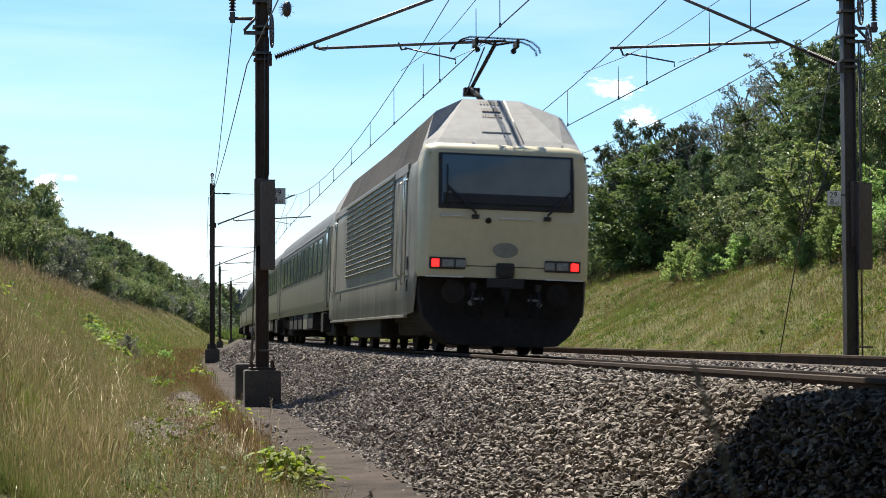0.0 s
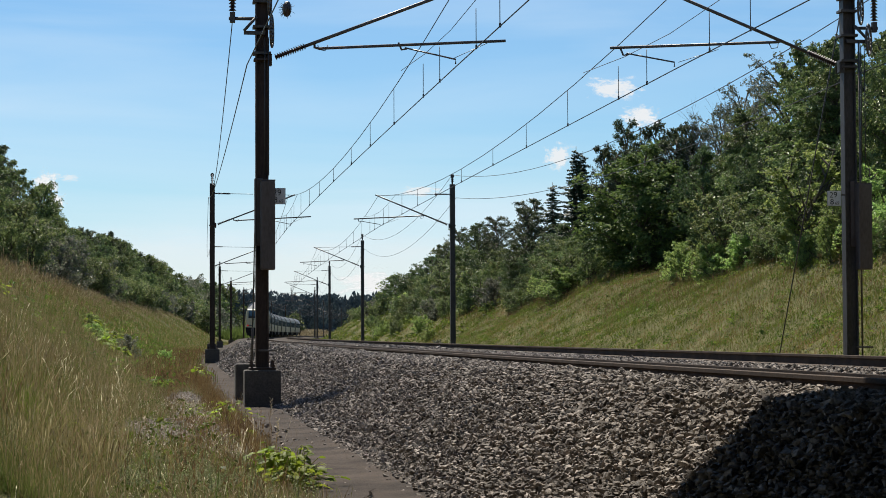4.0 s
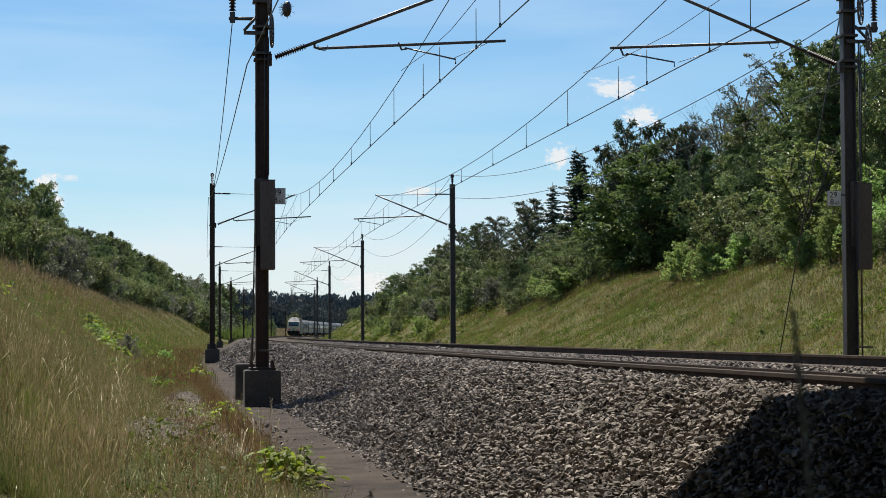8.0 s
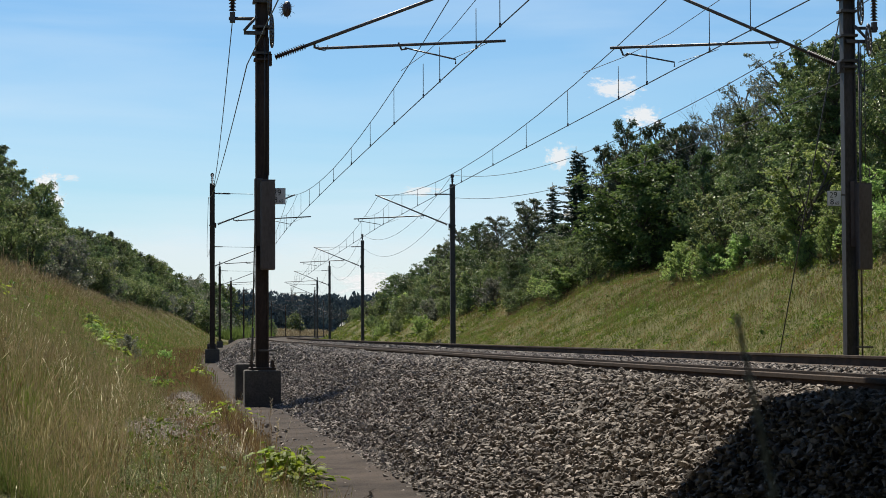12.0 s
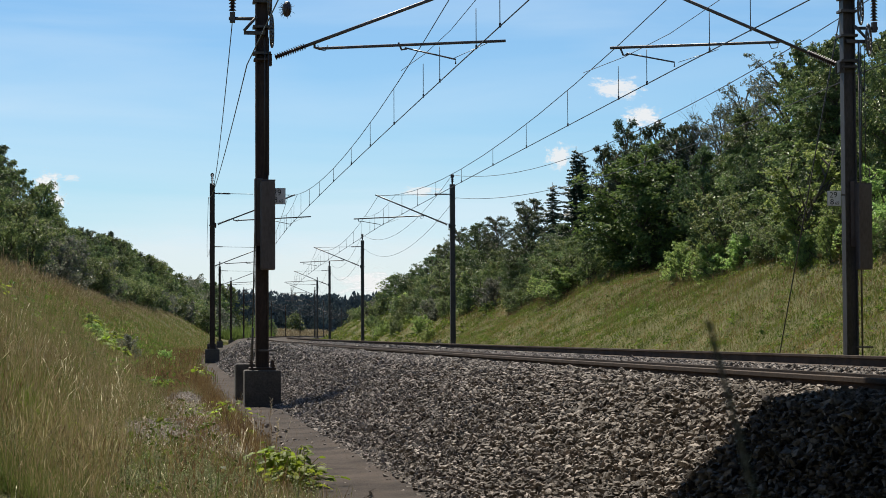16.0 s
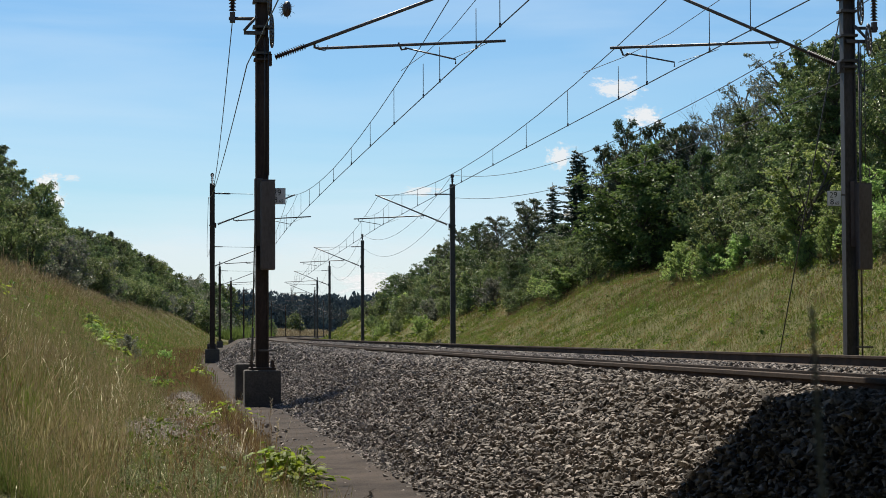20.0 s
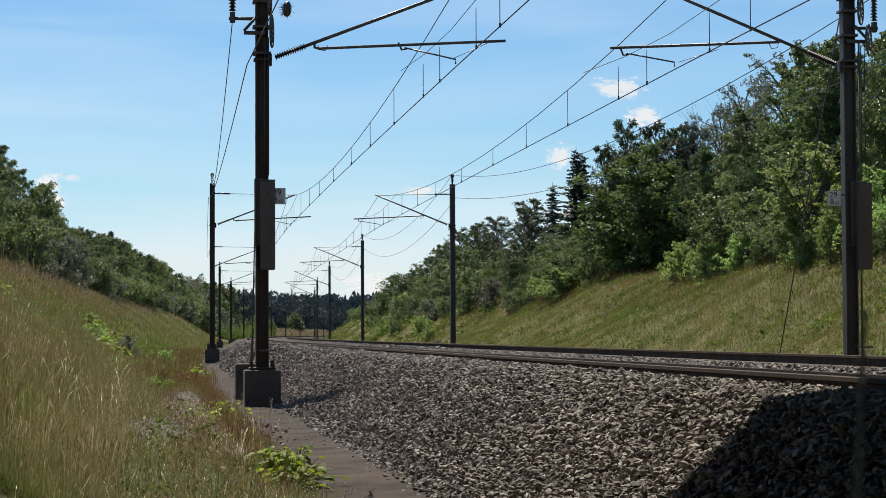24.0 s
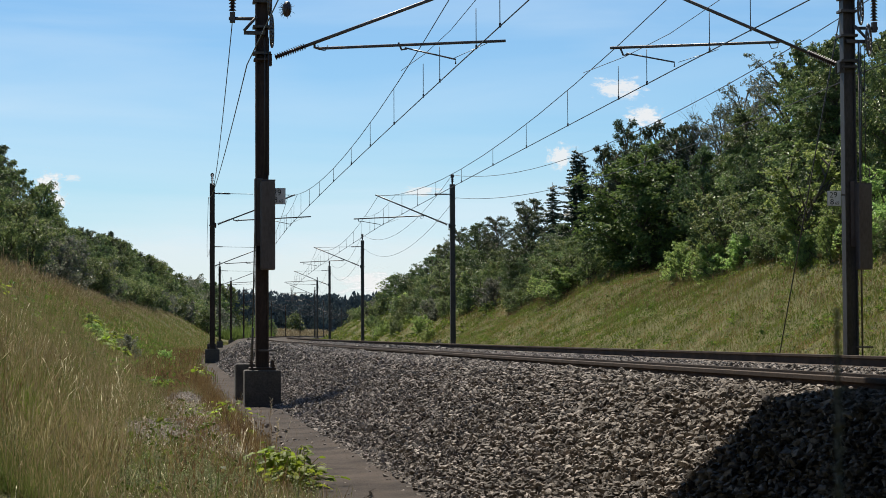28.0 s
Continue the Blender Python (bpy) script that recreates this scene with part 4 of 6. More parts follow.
def outline(shape, q):
    """Half width of a crown, 0 to 1, at the height q of the crown."""
    if shape == "round":
        return math.sqrt(max(0.06, 1 - (1.9 * q - 0.8) ** 2 * 0.78))
    if shape == "tall":
        return 0.3 + 0.7 * math.sin(math.pi * min(1, q * 0.82 + 0.14))
    if shape == "vase":
        return 0.35 + 0.65 * min(1.0, q * 1.5) - 0.45 * max(0.0, q - 0.75)
    return 1.02 - 0.72 * q


def build_tree(seed, height, spread_r, trunk_h, limbs, twigs_n, per, leaf, mat, label, shape="round", droop=0.1, stems=1, category="tree", rise=0.35):
    """A broadleaf tree or bush at the origin: stems, limbs, and flat sprays of leaves along the twigs. Returns it with its height and width."""
    r = np.random.default_rng(seed)
    t = thing("tree" if category == "tree" else "bush", Matrix(), label, category, "trees along the cutting" if category == "tree" else "bushes along the cutting")
    wood = bmesh.new()
    spines = []
    for k in range(stems):
        ln = r.normal(size=2) * (0.05 if stems == 1 else 0.16) * height
        top = height * (0.93 if k == 0 else r.uniform(0.6, 0.9))
        sp = [Vector((ln[0] * f ** 1.4 + r.normal() * 0.02 * height * (0 < f < 1), ln[1] * f ** 1.4, top * f - 0.3 * (f == 0))) for f in (0, 0.22, 0.45, 0.7, 1)]
        tube(wood, sp, (0.016 * height + 0.02) / math.sqrt(stems) + 0.01, 7, 0.012)
        spines.append(sp)
    P, N = [], []
    for i in range(limbs):
        q = ((i + r.random()) / limbs) ** 0.88
        sp = spines[i % stems]
        z = trunk_h + (height - trunk_h) * q
        a = i * 2.4 + r.uniform(-0.6, 0.6)
        rad = spread_r * outline(shape, q) * r.choice([r.uniform(0.55, 0.8), r.uniform(0.8, 1.02), r.uniform(1.0, 1.18)])
        f = min(0.95, max(0.06, (z - rad * 0.55) / height))
        j = min(3, int(f * 4.2))
        s = sp[j].lerp(sp[j + 1], min(1.0, max(0.0, f * 4.2 - j)))
        e = Vector((s.x * 0.7 + math.cos(a) * rad, s.y * 0.7 + math.sin(a) * rad, z * r.uniform(0.95, 1.04)))
        m = s.lerp(e, 0.5) + Vector((0, 0, 0.06 * height * r.random()))
        tube(wood, [s, m, e], 0.007 * height + 0.006, 5, 0.006, False)
        reach = spread_r * (0.30 if q < 0.85 else 0.22)
        for k in range(twigs_n):
            g = 0.28 + 0.72 * ((k + r.random()) / twigs_n) ** 0.8
            o = s.lerp(m, g * 2) if g < 0.5 else m.lerp(e, g * 2 - 1)
            d = Vector((math.cos(a), math.sin(a), 0)) * 0.55 + Vector(r.normal(size=3)) * 0.75 + Vector((0, 0, rise))
            d.normalize()
            ln = reach * r.uniform(0.55, 1.25)
            if k % 4 == 0:
                tube(wood, [o, o + d * ln * 0.8], 0.008, 3, 0.004, False)
            h = r.random(per) ** 0.8
            side = np.array(d.cross(Vector((r.normal() * 0.6, r.normal() * 0.6, 1))).normalized())
            fan = (1.05 - h * 0.7) * ln * 0.42
            pos = np.array(o) + np.outer(h * ln, d) + np.outer(r.uniform(-1, 1, per) * fan, side) + r.normal(size=(per, 3)) * [1, 1, 0.9] * leaf * 0.9
            pos[:, 2] -= droop * ln * h ** 2
            P.append(pos)
            N.append(r.normal(size=(per, 3)) * 0.5 + [math.cos(a) * 0.4, math.sin(a) * 0.4, 0.7])
    P, N = np.concatenate(P), np.concatenate(N)
    part("trunk", wood, M_BARK, t, "branching trunk")
    part("crown", leaf_mesh("crown", P, N, leaf), mat, t)
    return t, float(np.percentile(P[:, 2], 99.7)), 2 * float(np.percentile(np.hypot(P[:, 0], P[:, 1]), 93))


def build_spruce(seed, height, label):
    r = np.random.default_rng(seed)
    t = thing("spruce", Matrix(), label, "conifer", "spruces")
    part("trunk", tube_of([(0, 0, -0.3), (0, 0, height * 0.5), (0, 0, height)], 0.02 * height, 8, 0.015), M_BARK, t)
    V = []
    n_w = int(height * 4.2)
    for i in range(n_w):
        z = height * (0.06 + 0.92 * i / n_w)
        ln = (height - z) * 0.33 * r.uniform(0.6, 1.2) + 0.12
        for k in range(8):
            a = 2 * math.pi * (k + r.random()) / 8
            l = ln * r.uniform(0.55, 1.2)
            zb = z + r.uniform(-0.2, 0.2)
            m = max(5, int(l * 9))
            for j in range(m):
                f = (j + 0.6) / m
                c = np.array([math.cos(a) * l * f, math.sin(a) * l * f, zb - 0.34 * l * f + 0.24 * l * f ** 3])
                d = np.array([math.cos(a), math.sin(a), -0.2]) * l / m
                for e in (-1, 1):
                    w = (0.05 + 0.2 * (1 - f)) * r.uniform(0.6, 1.3)
                    sd = np.array([-math.sin(a), math.cos(a), r.normal() * 0.3]) * e
                    dr = np.array([0, 0, -0.22 * w - 0.1 * r.random()])
                    V.append([c, c + sd * w + d * 1.3 + dr, c + d * 1.9])
                V.append([c, c + d * 0.9 + np.array([0, 0, -0.16 * r.random() - 0.04]), c + d * 1.8])
    V = np.array(V).reshape(-1, 3)
    n = len(V) // 3
    part("needles", mesh_arrays("needles", V, np.arange(3 * n), np.arange(n) * 3, np.full(n, 3)), M_NEEDLE, t)
    return t


def put(ob, s, u, scale, turn, sink=0.15, wide=None):
    o = copy_thing(ob, Matrix())
    w = scale if wide is None else wide
    o.matrix_basis = Matrix.Translation(at(s, u, float(level(np.array(s), np.array(u))) - sink)) @ pose(0, 0, 0, 0, 0, turn) @ Matrix.Diagonal((w, w, scale, 1))
    return o


def kinds(f, n, seed):
    """One of each kind of tree; f: leaf size, n: leaves to a spray."""
    def k(x):
        return max(4, int(x * n))
    return {
        "maple": build_tree(seed + 11, 6.6, 2.8, 0.5, 46, 13, k(24), 0.088 * f, M_LEAF_MAPLE, "dense dark green maple with a round crown", "round", 0.2),
        "round_dark": build_tree(seed + 12, 7.2, 2.6, 0.8, 40, 12, k(24), 0.078 * f, M_LEAF_DARK, "dense dark green broadleaf tree on the cutting slope", "round", 0.2),
        "round_mid": build_tree(seed + 13, 6.4, 2.4, 0.5, 40, 12, k(24), 0.072 * f, M_LEAF_MID, "bushy green broadleaf tree on the cutting slope", "round", 0.15),
        "tall_mid": build_tree(seed + 14, 8.8, 2.2, 0.8, 48, 12, k(22), 0.074 * f, M_LEAF_MID, "tall slender green tree on the cutting slope", "tall", 0.35),
        "tall_dark": build_tree(seed + 15, 9.0, 2.0, 1.2, 48, 13, k(30), 0.052 * f, M_LEAF_OLIVE, "tall dark olive-green tree at the back of the wood", "tall", 0.1),
        "willow": build_tree(seed + 16, 8.6, 2.3, 1.4, 42, 12, k(24), 0.056 * f, M_LEAF_GREY, "tall airy grey-green willow on the cutting slope", "vase", 0.1),
        "sapling": build_tree(seed + 17, 4.4, 1.2, 0.4, 34, 9, k(24), 0.046 * f, M_LEAF_LIGHT, "young light green ash with thin stems at the wood edge", "tall", 0.35, 3),
        "hazel": build_tree(seed + 18, 3.6, 1.5, 0.15, 34, 9, k(18), 0.062 * f, M_LEAF_HAZEL, "many-stemmed green hazel shrub at the wood edge", "vase", 0.15, 4, rise=0.7),
        "bush": build_tree(seed + 19, 2.3, 1.4, 0.05, 32, 8, k(18), 0.055 * f, M_LEAF_MID, "leafy green bush at the foot of the wood", "round", 0.1, 4, "bush", 0.8),
        "bush_light": build_tree(seed + 20, 1.9, 1.3, 0.05, 30, 8, k(18), 0.055 * f, M_LEAF_LIGHT, "bright green bush at the foot of the wood", "round", 0.1, 4, "bush", 0.8),
        "bush_grey": build_tree(seed + 21, 2.6, 1.4, 0.1, 30, 8, k(18), 0.05 * f, M_LEAF_GREY, "silvery grey-green bush at the foot of the wood", "round", 0.0, 4, "bush", 0.9),
    }


NEAR, MIDDLE, DIST = kinds(0.95, 1.3, 0), kinds(1.15, 0.9, 40), kinds(1.8, 0.4, 80)
SPRUCE = build_spruce(19, 10.0, "dark pointed spruce above the wood edge")
ri = random.Random(5)


def stand(kind, s, u, top, width=None, sink=0.15):
    """A tree of that kind whose crown reaches the height top and the given width."""
    ob, h, w = (NEAR if s < 112 else MIDDLE if s < 185 else DIST)[kind]
    g = float(level(np.array(s), np.array(u)))
    tall = max(0.25, (top - g + sink) / h)
    return put(ob, s, u, tall, ri.uniform(0, 360), sink, tall if width is None else min(max(width * 1.12 / w, tall * 0.7), tall * 1.3))


# the wood on the right-hand slope: kind, metres along, metres right, height of the crown's top, its width
FRONT = [("maple", 96.5, 16.1, 9.0, 5.7), ("hazel", 74.2, 14.4, 5.3, 2.6), ("bush_light", 79.0, 14.1, 3.8, 1.7), ("bush_light", 73.6, 13.9, 3.5, 1.5), ("hazel", 70.0, 14.2, 4.1, 1.5), ("sapling", 63.8, 14.3, 6.2, 2.5),
         ("sapling", 60.2, 14.4, 4.8, 1.3), ("bush", 66.5, 14.2, 3.8, 1.3), ("bush_light", 62.0, 14.2, 3.5, 1.3), ("sapling", 58.6, 14.7, 5.1, 1.6), ("bush_light", 57.2, 14.3, 3.6, 1.7)]
SECOND = [("tall_mid", 70.1, 16.5, 8.8, 3.7), ("round_dark", 76.0, 16.8, 7.8, 2.7), ("round_mid", 80.0, 16.5, 7.7, 2.4), ("tall_mid", 80.8, 17.5, 9.1, 2.9), ("tall_mid", 69.2, 17.5, 10.1, 2.9), ("round_mid", 62.5, 16.6, 8.9, 2.8),
          ("round_dark", 86.1, 16.8, 8.0, 2.4), ("round_dark", 67.5, 16.3, 6.4, 2.3), ("round_dark", 71.5, 16.2, 5.4, 2.3), ("round_mid", 79.0, 19.5, 11.3, 3.4), ("tall_mid", 70.0, 18.6, 10.6, 3.2), ("tall_mid", 75.0, 18.9, 11.0, 3.0), ("round_mid", 64.0, 17.2, 9.4, 3.0)]
REAR = [("willow", 85.6, 20.0, 12.0, 3.5), ("willow", 92.6, 20.5, 11.6, 2.3), ("willow", 95.2, 20.0, 10.8, 2.0), ("tall_dark", 100.1, 20.0, 10.4, 2.2), ("tall_dark", 104.9, 20.0, 10.9, 2.6), ("tall_dark", 111.0, 20.0, 11.6, 2.4),
        ("tall_dark", 116.1, 19.5, 12.2, 2.4), ("tall_dark", 117.5, 19.0, 10.9, 2.2), ("tall_dark", 100.0, 18.3, 9.8, 3.0), ("tall_dark", 109.5, 18.2, 10.0, 2.7)]
LOWER = [("round_dark", 111.7, 15.6, 6.3, 2.9), ("tall_dark", 122.4, 15.8, 7.6, 2.6), ("tall_dark", 135.0, 16.2, 9.0, 3.1), ("tall_dark", 152.1, 17.2, 8.8, 2.7), ("round_dark", 163.8, 17.2, 9.0, 3.3), ("tall_dark", 177.8, 17.2, 9.3, 3.0),
         ("bush_light", 101.2, 13.3, 3.5, 2.6), ("round_dark", 117.5, 14.1, 5.5, 3.2), ("round_dark", 134.9, 14.6, 5.8, 3.5), ("bush_light", 121.1, 12.6, 2.2, 2.5), ("hazel", 114.2, 12.9, 2.8, 2.6), ("bush", 107.7, 13.0, 2.1, 2.0)]
TAIL = [("round_mid", 150.5, 14.6, 6.5, 3.9), ("bush_grey", 148.7, 12.2, 2.8, 2.2), ("bush_light", 129.0, 11.8, 1.9, 3.0), ("round_dark", 180.2, 15.0, 7.0, 4.1), ("round_dark", 200.7, 15.0, 6.6, 3.5), ("hazel", 151.7, 13.5, 4.1, 2.5),
        ("round_mid", 223.0, 15.0, 6.6, 3.3), ("bush", 165.0, 12.8, 2.4, 2.0), ("tall_mid", 182.9, 16.4, 8.3, 3.0), ("bush_light", 175.8, 12.4, 1.8, 2.1)]
for row in (FRONT, SECOND, REAR, LOWER, TAIL):
    for what in row:
        stand(*what)
for s, u, k, w in ((128.5, 19.0, 0.87, 0.8), (128.9, 19.5, 0.83, 0.7), (133.9, 18.4, 0.7, 0.7)):
    put(SPRUCE, s, u, k, 40 * s, 0.15, w)
# the inside of the wood, below its crest
for i in range(27):
    s = 50 + i * 5.0 + ri.uniform(-1.5, 1.5)
    crest = float(np.interp(s, [50, 70, 85, 104, 112, 130, 175], [8.6, 8.8, 9.4, 9.2, 7.2, 6.2, 6.6]))
    stand(ri.choice(["round_dark", "tall_dark", "round_dark"]), s, 18.4 + ri.uniform(-0.8, 0.8), crest * ri.uniform(0.84, 0.98))
    stand("round_dark", s + 2.5, 22.4 + ri.uniform(-0.8, 0.8), crest * ri.uniform(0.9, 1.02))
    if s > 92:
        stand(ri.choice(["round_dark", "round_dark", "tall_dark"]), s + 1, 16.4 + ri.uniform(-0.6, 0.6), crest * ri.uniform(0.55, 0.72))
for i in range(7):
    s = 55 + i * 2.4 + ri.uniform(-0.9, 0.9)
    u = 14.1 + ri.uniform(-0.2, 0.5)
    stand(ri.choice(["bush_light", "bush", "bush_light", "sapling"]), s, u, float(level(np.array(s), np.array(u))) + ri.uniform(0.7, 1.4))
# shrubs along the edge of the wood
for i in range(26):
    s = 98 + i * 3.4 + ri.uniform(-1.2, 1.2)
    u = float(np.interp(s, [98, 112, 130, 185], [13.9, 13.2, 12.8, 12.9])) + ri.uniform(-0.5, 0.6)
    stand(ri.choice(["hazel", "bush", "bush", "round_dark", "bush", "bush_grey"]), s, u, float(level(np.array(s), np.array(u))) + ri.uniform(1.1, 2.3))
    stand(ri.choice(["round_dark", "round_mid", "hazel", "round_dark"]), s + 1.5, u + 1.3, float(level(np.array(s), np.array(u))) + ri.uniform(2.6, 3.6))
# its far end, round the bend
for i in range(26):
    s = 172 + i * 6.2 + ri.uniform(-2.0, 2.0)
    crest = float(np.interp(s, [170, 200, 250, 300, 340], [8.6, 7.6, 7.2, 6.6, 6.2]))
    stand(ri.choice(["round_dark", "round_mid", "tall_mid", "tall_dark"]), s, 16.0 + ri.uniform(-0.8, 1.0), crest * ri.uniform(0.66, 0.9))
    stand(ri.choice(["tall_mid", "round_dark", "tall_dark"]), s + 2, 19.6 + ri.uniform(-1, 1), crest * ri.uniform(0.9, 1.06))
    stand(ri.choice(["bush", "bush_light", "bush_grey", "hazel"]), s + ri.uniform(-2, 2), 13.8 + ri.uniform(-0.6, 0.6), 3.6 + ri.uniform(-0.8, 0.9))
    if s < 230:
        stand(ri.choice(["bush", "bush_light", "bush"]), s + ri.uniform(-2, 2), 12.3 + ri.uniform(-0.6, 0.5), 1.5 + ri.uniform(0.0, 0.8))
# wood on the left-hand slope
for i in range(54):
    s = 60 + i * 6.0 + ri.uniform(-2.2, 2.2)
    u = -15.0 + ri.uniform(-0.7, 0.9)
    stand(ri.choice(["round_mid", "tall_mid", "round_mid", "tall_mid", "round_dark"]), s, u, float(np.interp(s, [60, 104, 112, 160, 168], [8.9, 8.9, 7.6, 7.4, 8.6])) + ri.uniform(-1.2, 0.4), 3.4 if s < 165 else None)
    stand(ri.choice(["tall_mid", "round_mid", "tall_mid", "tall_dark"]), s + 3, u - 3.6, float(np.interp(s + 3, [60, 120, 154, 165, 174, 186, 202, 225, 238, 267, 306, 360, 407], [9.9, 11.8, 13.7, 13.6, 13.0, 11.8, 11.7, 11.7, 12.0, 13.1, 13.3, 12.6, 11.0])) + ri.uniform(-0.8, 0.1), 3.2 if 120 < s < 240 else None)
    stand(ri.choice(["bush", "bush_grey", "bush_grey", "hazel", "hazel"]), s + ri.uniform(-2, 2), u + 1.5, 6.0 + ri.uniform(-0.9, 0.9))
for i in range(16):
    s = 392 + i * 8 + ri.uniform(-3, 3)
    stand(ri.choice(["willow", "round_mid", "willow", "tall_mid", "round_dark"]), s, -17.5 - 5.0 * ri.random(), 12.2 + ri.uniform(-1.6, 0.6))
    stand(ri.choice(["bush", "bush_grey", "round_mid"]), s + 3, -15.8 - 1.2 * ri.random(), 5.5 + ri.uniform(-1.6, 1.2))
# single bushes on the slopes and beyond the bend
for s, u, k, sc in ((72, -7.9, "bush_light", 0.36), (78, -8.3, "bush_light", 0.36), (67, -7.5, "bush_light", 0.3), (75, -6.9, "bush_grey", 0.36), (95, -5.8, "bush_light", 0.35), (119, 9.2, "bush_grey", 0.3), (127, 9.6, "bush_light", 0.4), (140, 10.4, "bush_light", 0.6), (158, 10.2, "bush", 0.5), (166, 9.8, "bush_light", 0.5), (176, 10.4, "bush", 0.6)):
    put((NEAR if s < 112 else MIDDLE)[k][0], s, u, sc, s * 37, 0.05)
for s, u, k, sc in ((330, -9, "bush", 1.6), (380, -12, "bush_light", 1.5), (420, -14, "bush", 1.8), (520, -18, "round_mid", 0.8), (560, -10, "round_mid", 0.7), (610, 9, "round_mid", 0.9), (440, -17, "bush_light", 2.2), (455, -22, "bush", 2.4), (470, -14, "bush", 1.5), (490, -27, "round_mid", 0.9), (500, -34, "bush", 2.6), (540, -30, "bush_light", 2.0), (585, -24, "bush", 2.3), (600, -36, "round_mid", 0.9), (640, -20, "bush", 2.4), (650, -34, "round_dark", 0.9), (700, -15, "bush", 2.6)):
    put(DIST[k][0], s, u, sc, s * 37, 0.05)
for k in [o for d in (NEAR, MIDDLE, DIST) for o, _, _ in d.values()] + [SPRUCE]:
    for o in (k, *k.children_recursive):
        bpy.data.objects.remove(o)

# a leafless tree among the green ones
rb = np.random.default_rng(3)
bare = thing("bare_tree", Matrix.Translation(at(96.0, 20.6, float(level(np.array(96.0), np.array(20.6))))), "leafless grey tree with fine twigs", "tree")
bm = bmesh.new()


def twigs(p, d, length, r, depth):
    q = p + d * length
    tube(bm, [p, p.lerp(q, 0.5) + Vector(rb.normal(size=3)) * length * 0.05, q], r, 5 if depth > 1 else 3, r * 0.5, False)
    if depth:
        for k in range(4):
            nd = (d + Vector(rb.normal(size=3)) * 0.42 + Vector((0, 0, 0.12))).normalized()
            twigs(p.lerp(q, rb.uniform(0.45, 1.0)), nd, length * rb.uniform(0.5, 0.75), r * 0.5, depth - 1)


for k in range(3):
    twigs(Vector((rb.normal() * 0.4, rb.normal() * 0.4, -0.2)), Vector((rb.normal() * 0.16, rb.normal() * 0.16, 1)).normalized(), 3.55, 0.08, 4)
part("trunk", bm, M_DEADWOOD, bare, "branching grey trunk")


# low leafy herbs in the grass of both slopes
def herbs(n, s0, s1, u0, u1, r, leaf, parent, near):
    S, U = spread(n, s0, s1, u0, u1, near)
    X, Y = arc(S, U)
    Z = level(S, U) + 0.08
    rr = r * rng.uniform(0.5, 1.5, n)
    ob = part("herb_leaves", leaf_cloud("herb_leaves", np.stack([X, Y, Z], -1), rr, np.full(n, 22), leaf, 0.7), M_HERB, parent)
    ob["kind"] = "stuff"


herbs(1100, 36, 120, 7.4, 14.8, 0.24, 0.028, slope_grass, 1.2)
herbs(600, 118, 300, 7.2, 13.5, 0.45, 0.07, slope_grass, 1.2)
herbs(330, 17, 60, -11.0, -4.8, 0.16, 0.024, meadow, 1.5)
herbs(500, 50, 160, -12.5, -5.2, 0.3, 0.05, meadow, 1.3)

# far forest behind the bend
tree_at = []
for i in range(1700):
    x = ri.uniform(-330, 150)
    y = 930 + ri.uniform(0, 130) + abs(x + 60) * 0.15
    sx, _ = arc(np.array(y), np.array(2.2))
    if abs(x - float(sx)) < 9:
        continue
    tree_at.append((x, y, ri.uniform(18.5, 22.5) + 2.0 * math.sin(x * 0.035), ri.random() < 0.45))
bm_v = []
for x, y, h, pointed in tree_at:
    k = 105
    w = h * ri.uniform(0.16, 0.24) if pointed else h * ri.uniform(0.26, 0.36)
    f = rng.random(k) ** 0.9
    a = rng.uniform(0, 6.28, k)
    prof = (1 - f) if pointed else np.sqrt(np.clip(1 - (f * 1.25 - 0.3) ** 2, 0, 1)) * 0.75
    rr = w * prof * rng.uniform(0.7, 1.12, k) + 0.2
    c = np.stack([x + np.cos(a) * rr, y + np.sin(a) * rr, -1.2 + h * (0.04 + 0.93 * f)], -1)
    sp = (1.25 if pointed else 1.35) * (1 - 0.55 * f)
    d1 = np.stack([-np.sin(a), np.cos(a), rng.uniform(-0.6, 0.6, k)], -1) * sp[:, None]
    up = np.stack([rng.normal(size=k) * 0.3, rng.normal(size=k) * 0.3, rng.uniform(0.9, 1.7, k)], -1)
    bm_v.append(np.stack([c + d1, c - d1, c + up], 1).reshape(-1, 3))
bm_v = np.concatenate(bm_v)
nf = len(bm_v) // 3
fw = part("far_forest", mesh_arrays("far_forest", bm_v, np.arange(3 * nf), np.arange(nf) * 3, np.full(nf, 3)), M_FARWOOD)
tagged(fw, "dark hazy forest on the horizon beyond the bend", "forest", kind="stuff")


# ---- the train ----
M_CREAM = surface("loco_cream_paint", (0.53, 0.475, 0.305), (0.63, 0.565, 0.365), 0.36, scale=0.8, fine=5, bump=0.0, spec=0.5)
# upright streaks hold both grime and soft reflections painted into the side's colour
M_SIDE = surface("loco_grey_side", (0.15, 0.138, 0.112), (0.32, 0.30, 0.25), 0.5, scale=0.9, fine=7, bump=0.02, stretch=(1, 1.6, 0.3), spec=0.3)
M_DOOR = surface("brown_cab_door", (0.085, 0.074, 0.056), (0.19, 0.17, 0.135), 0.5, scale=0.9, fine=9, bump=0.02, stretch=(1, 1.6, 0.3), spec=0.3)
M_ROOF = surface("loco_roof_grey", (0.29, 0.284, 0.272), (0.40, 0.392, 0.376), 0.75, scale=0.8, fine=6, bump=0.02, spec=0.15)
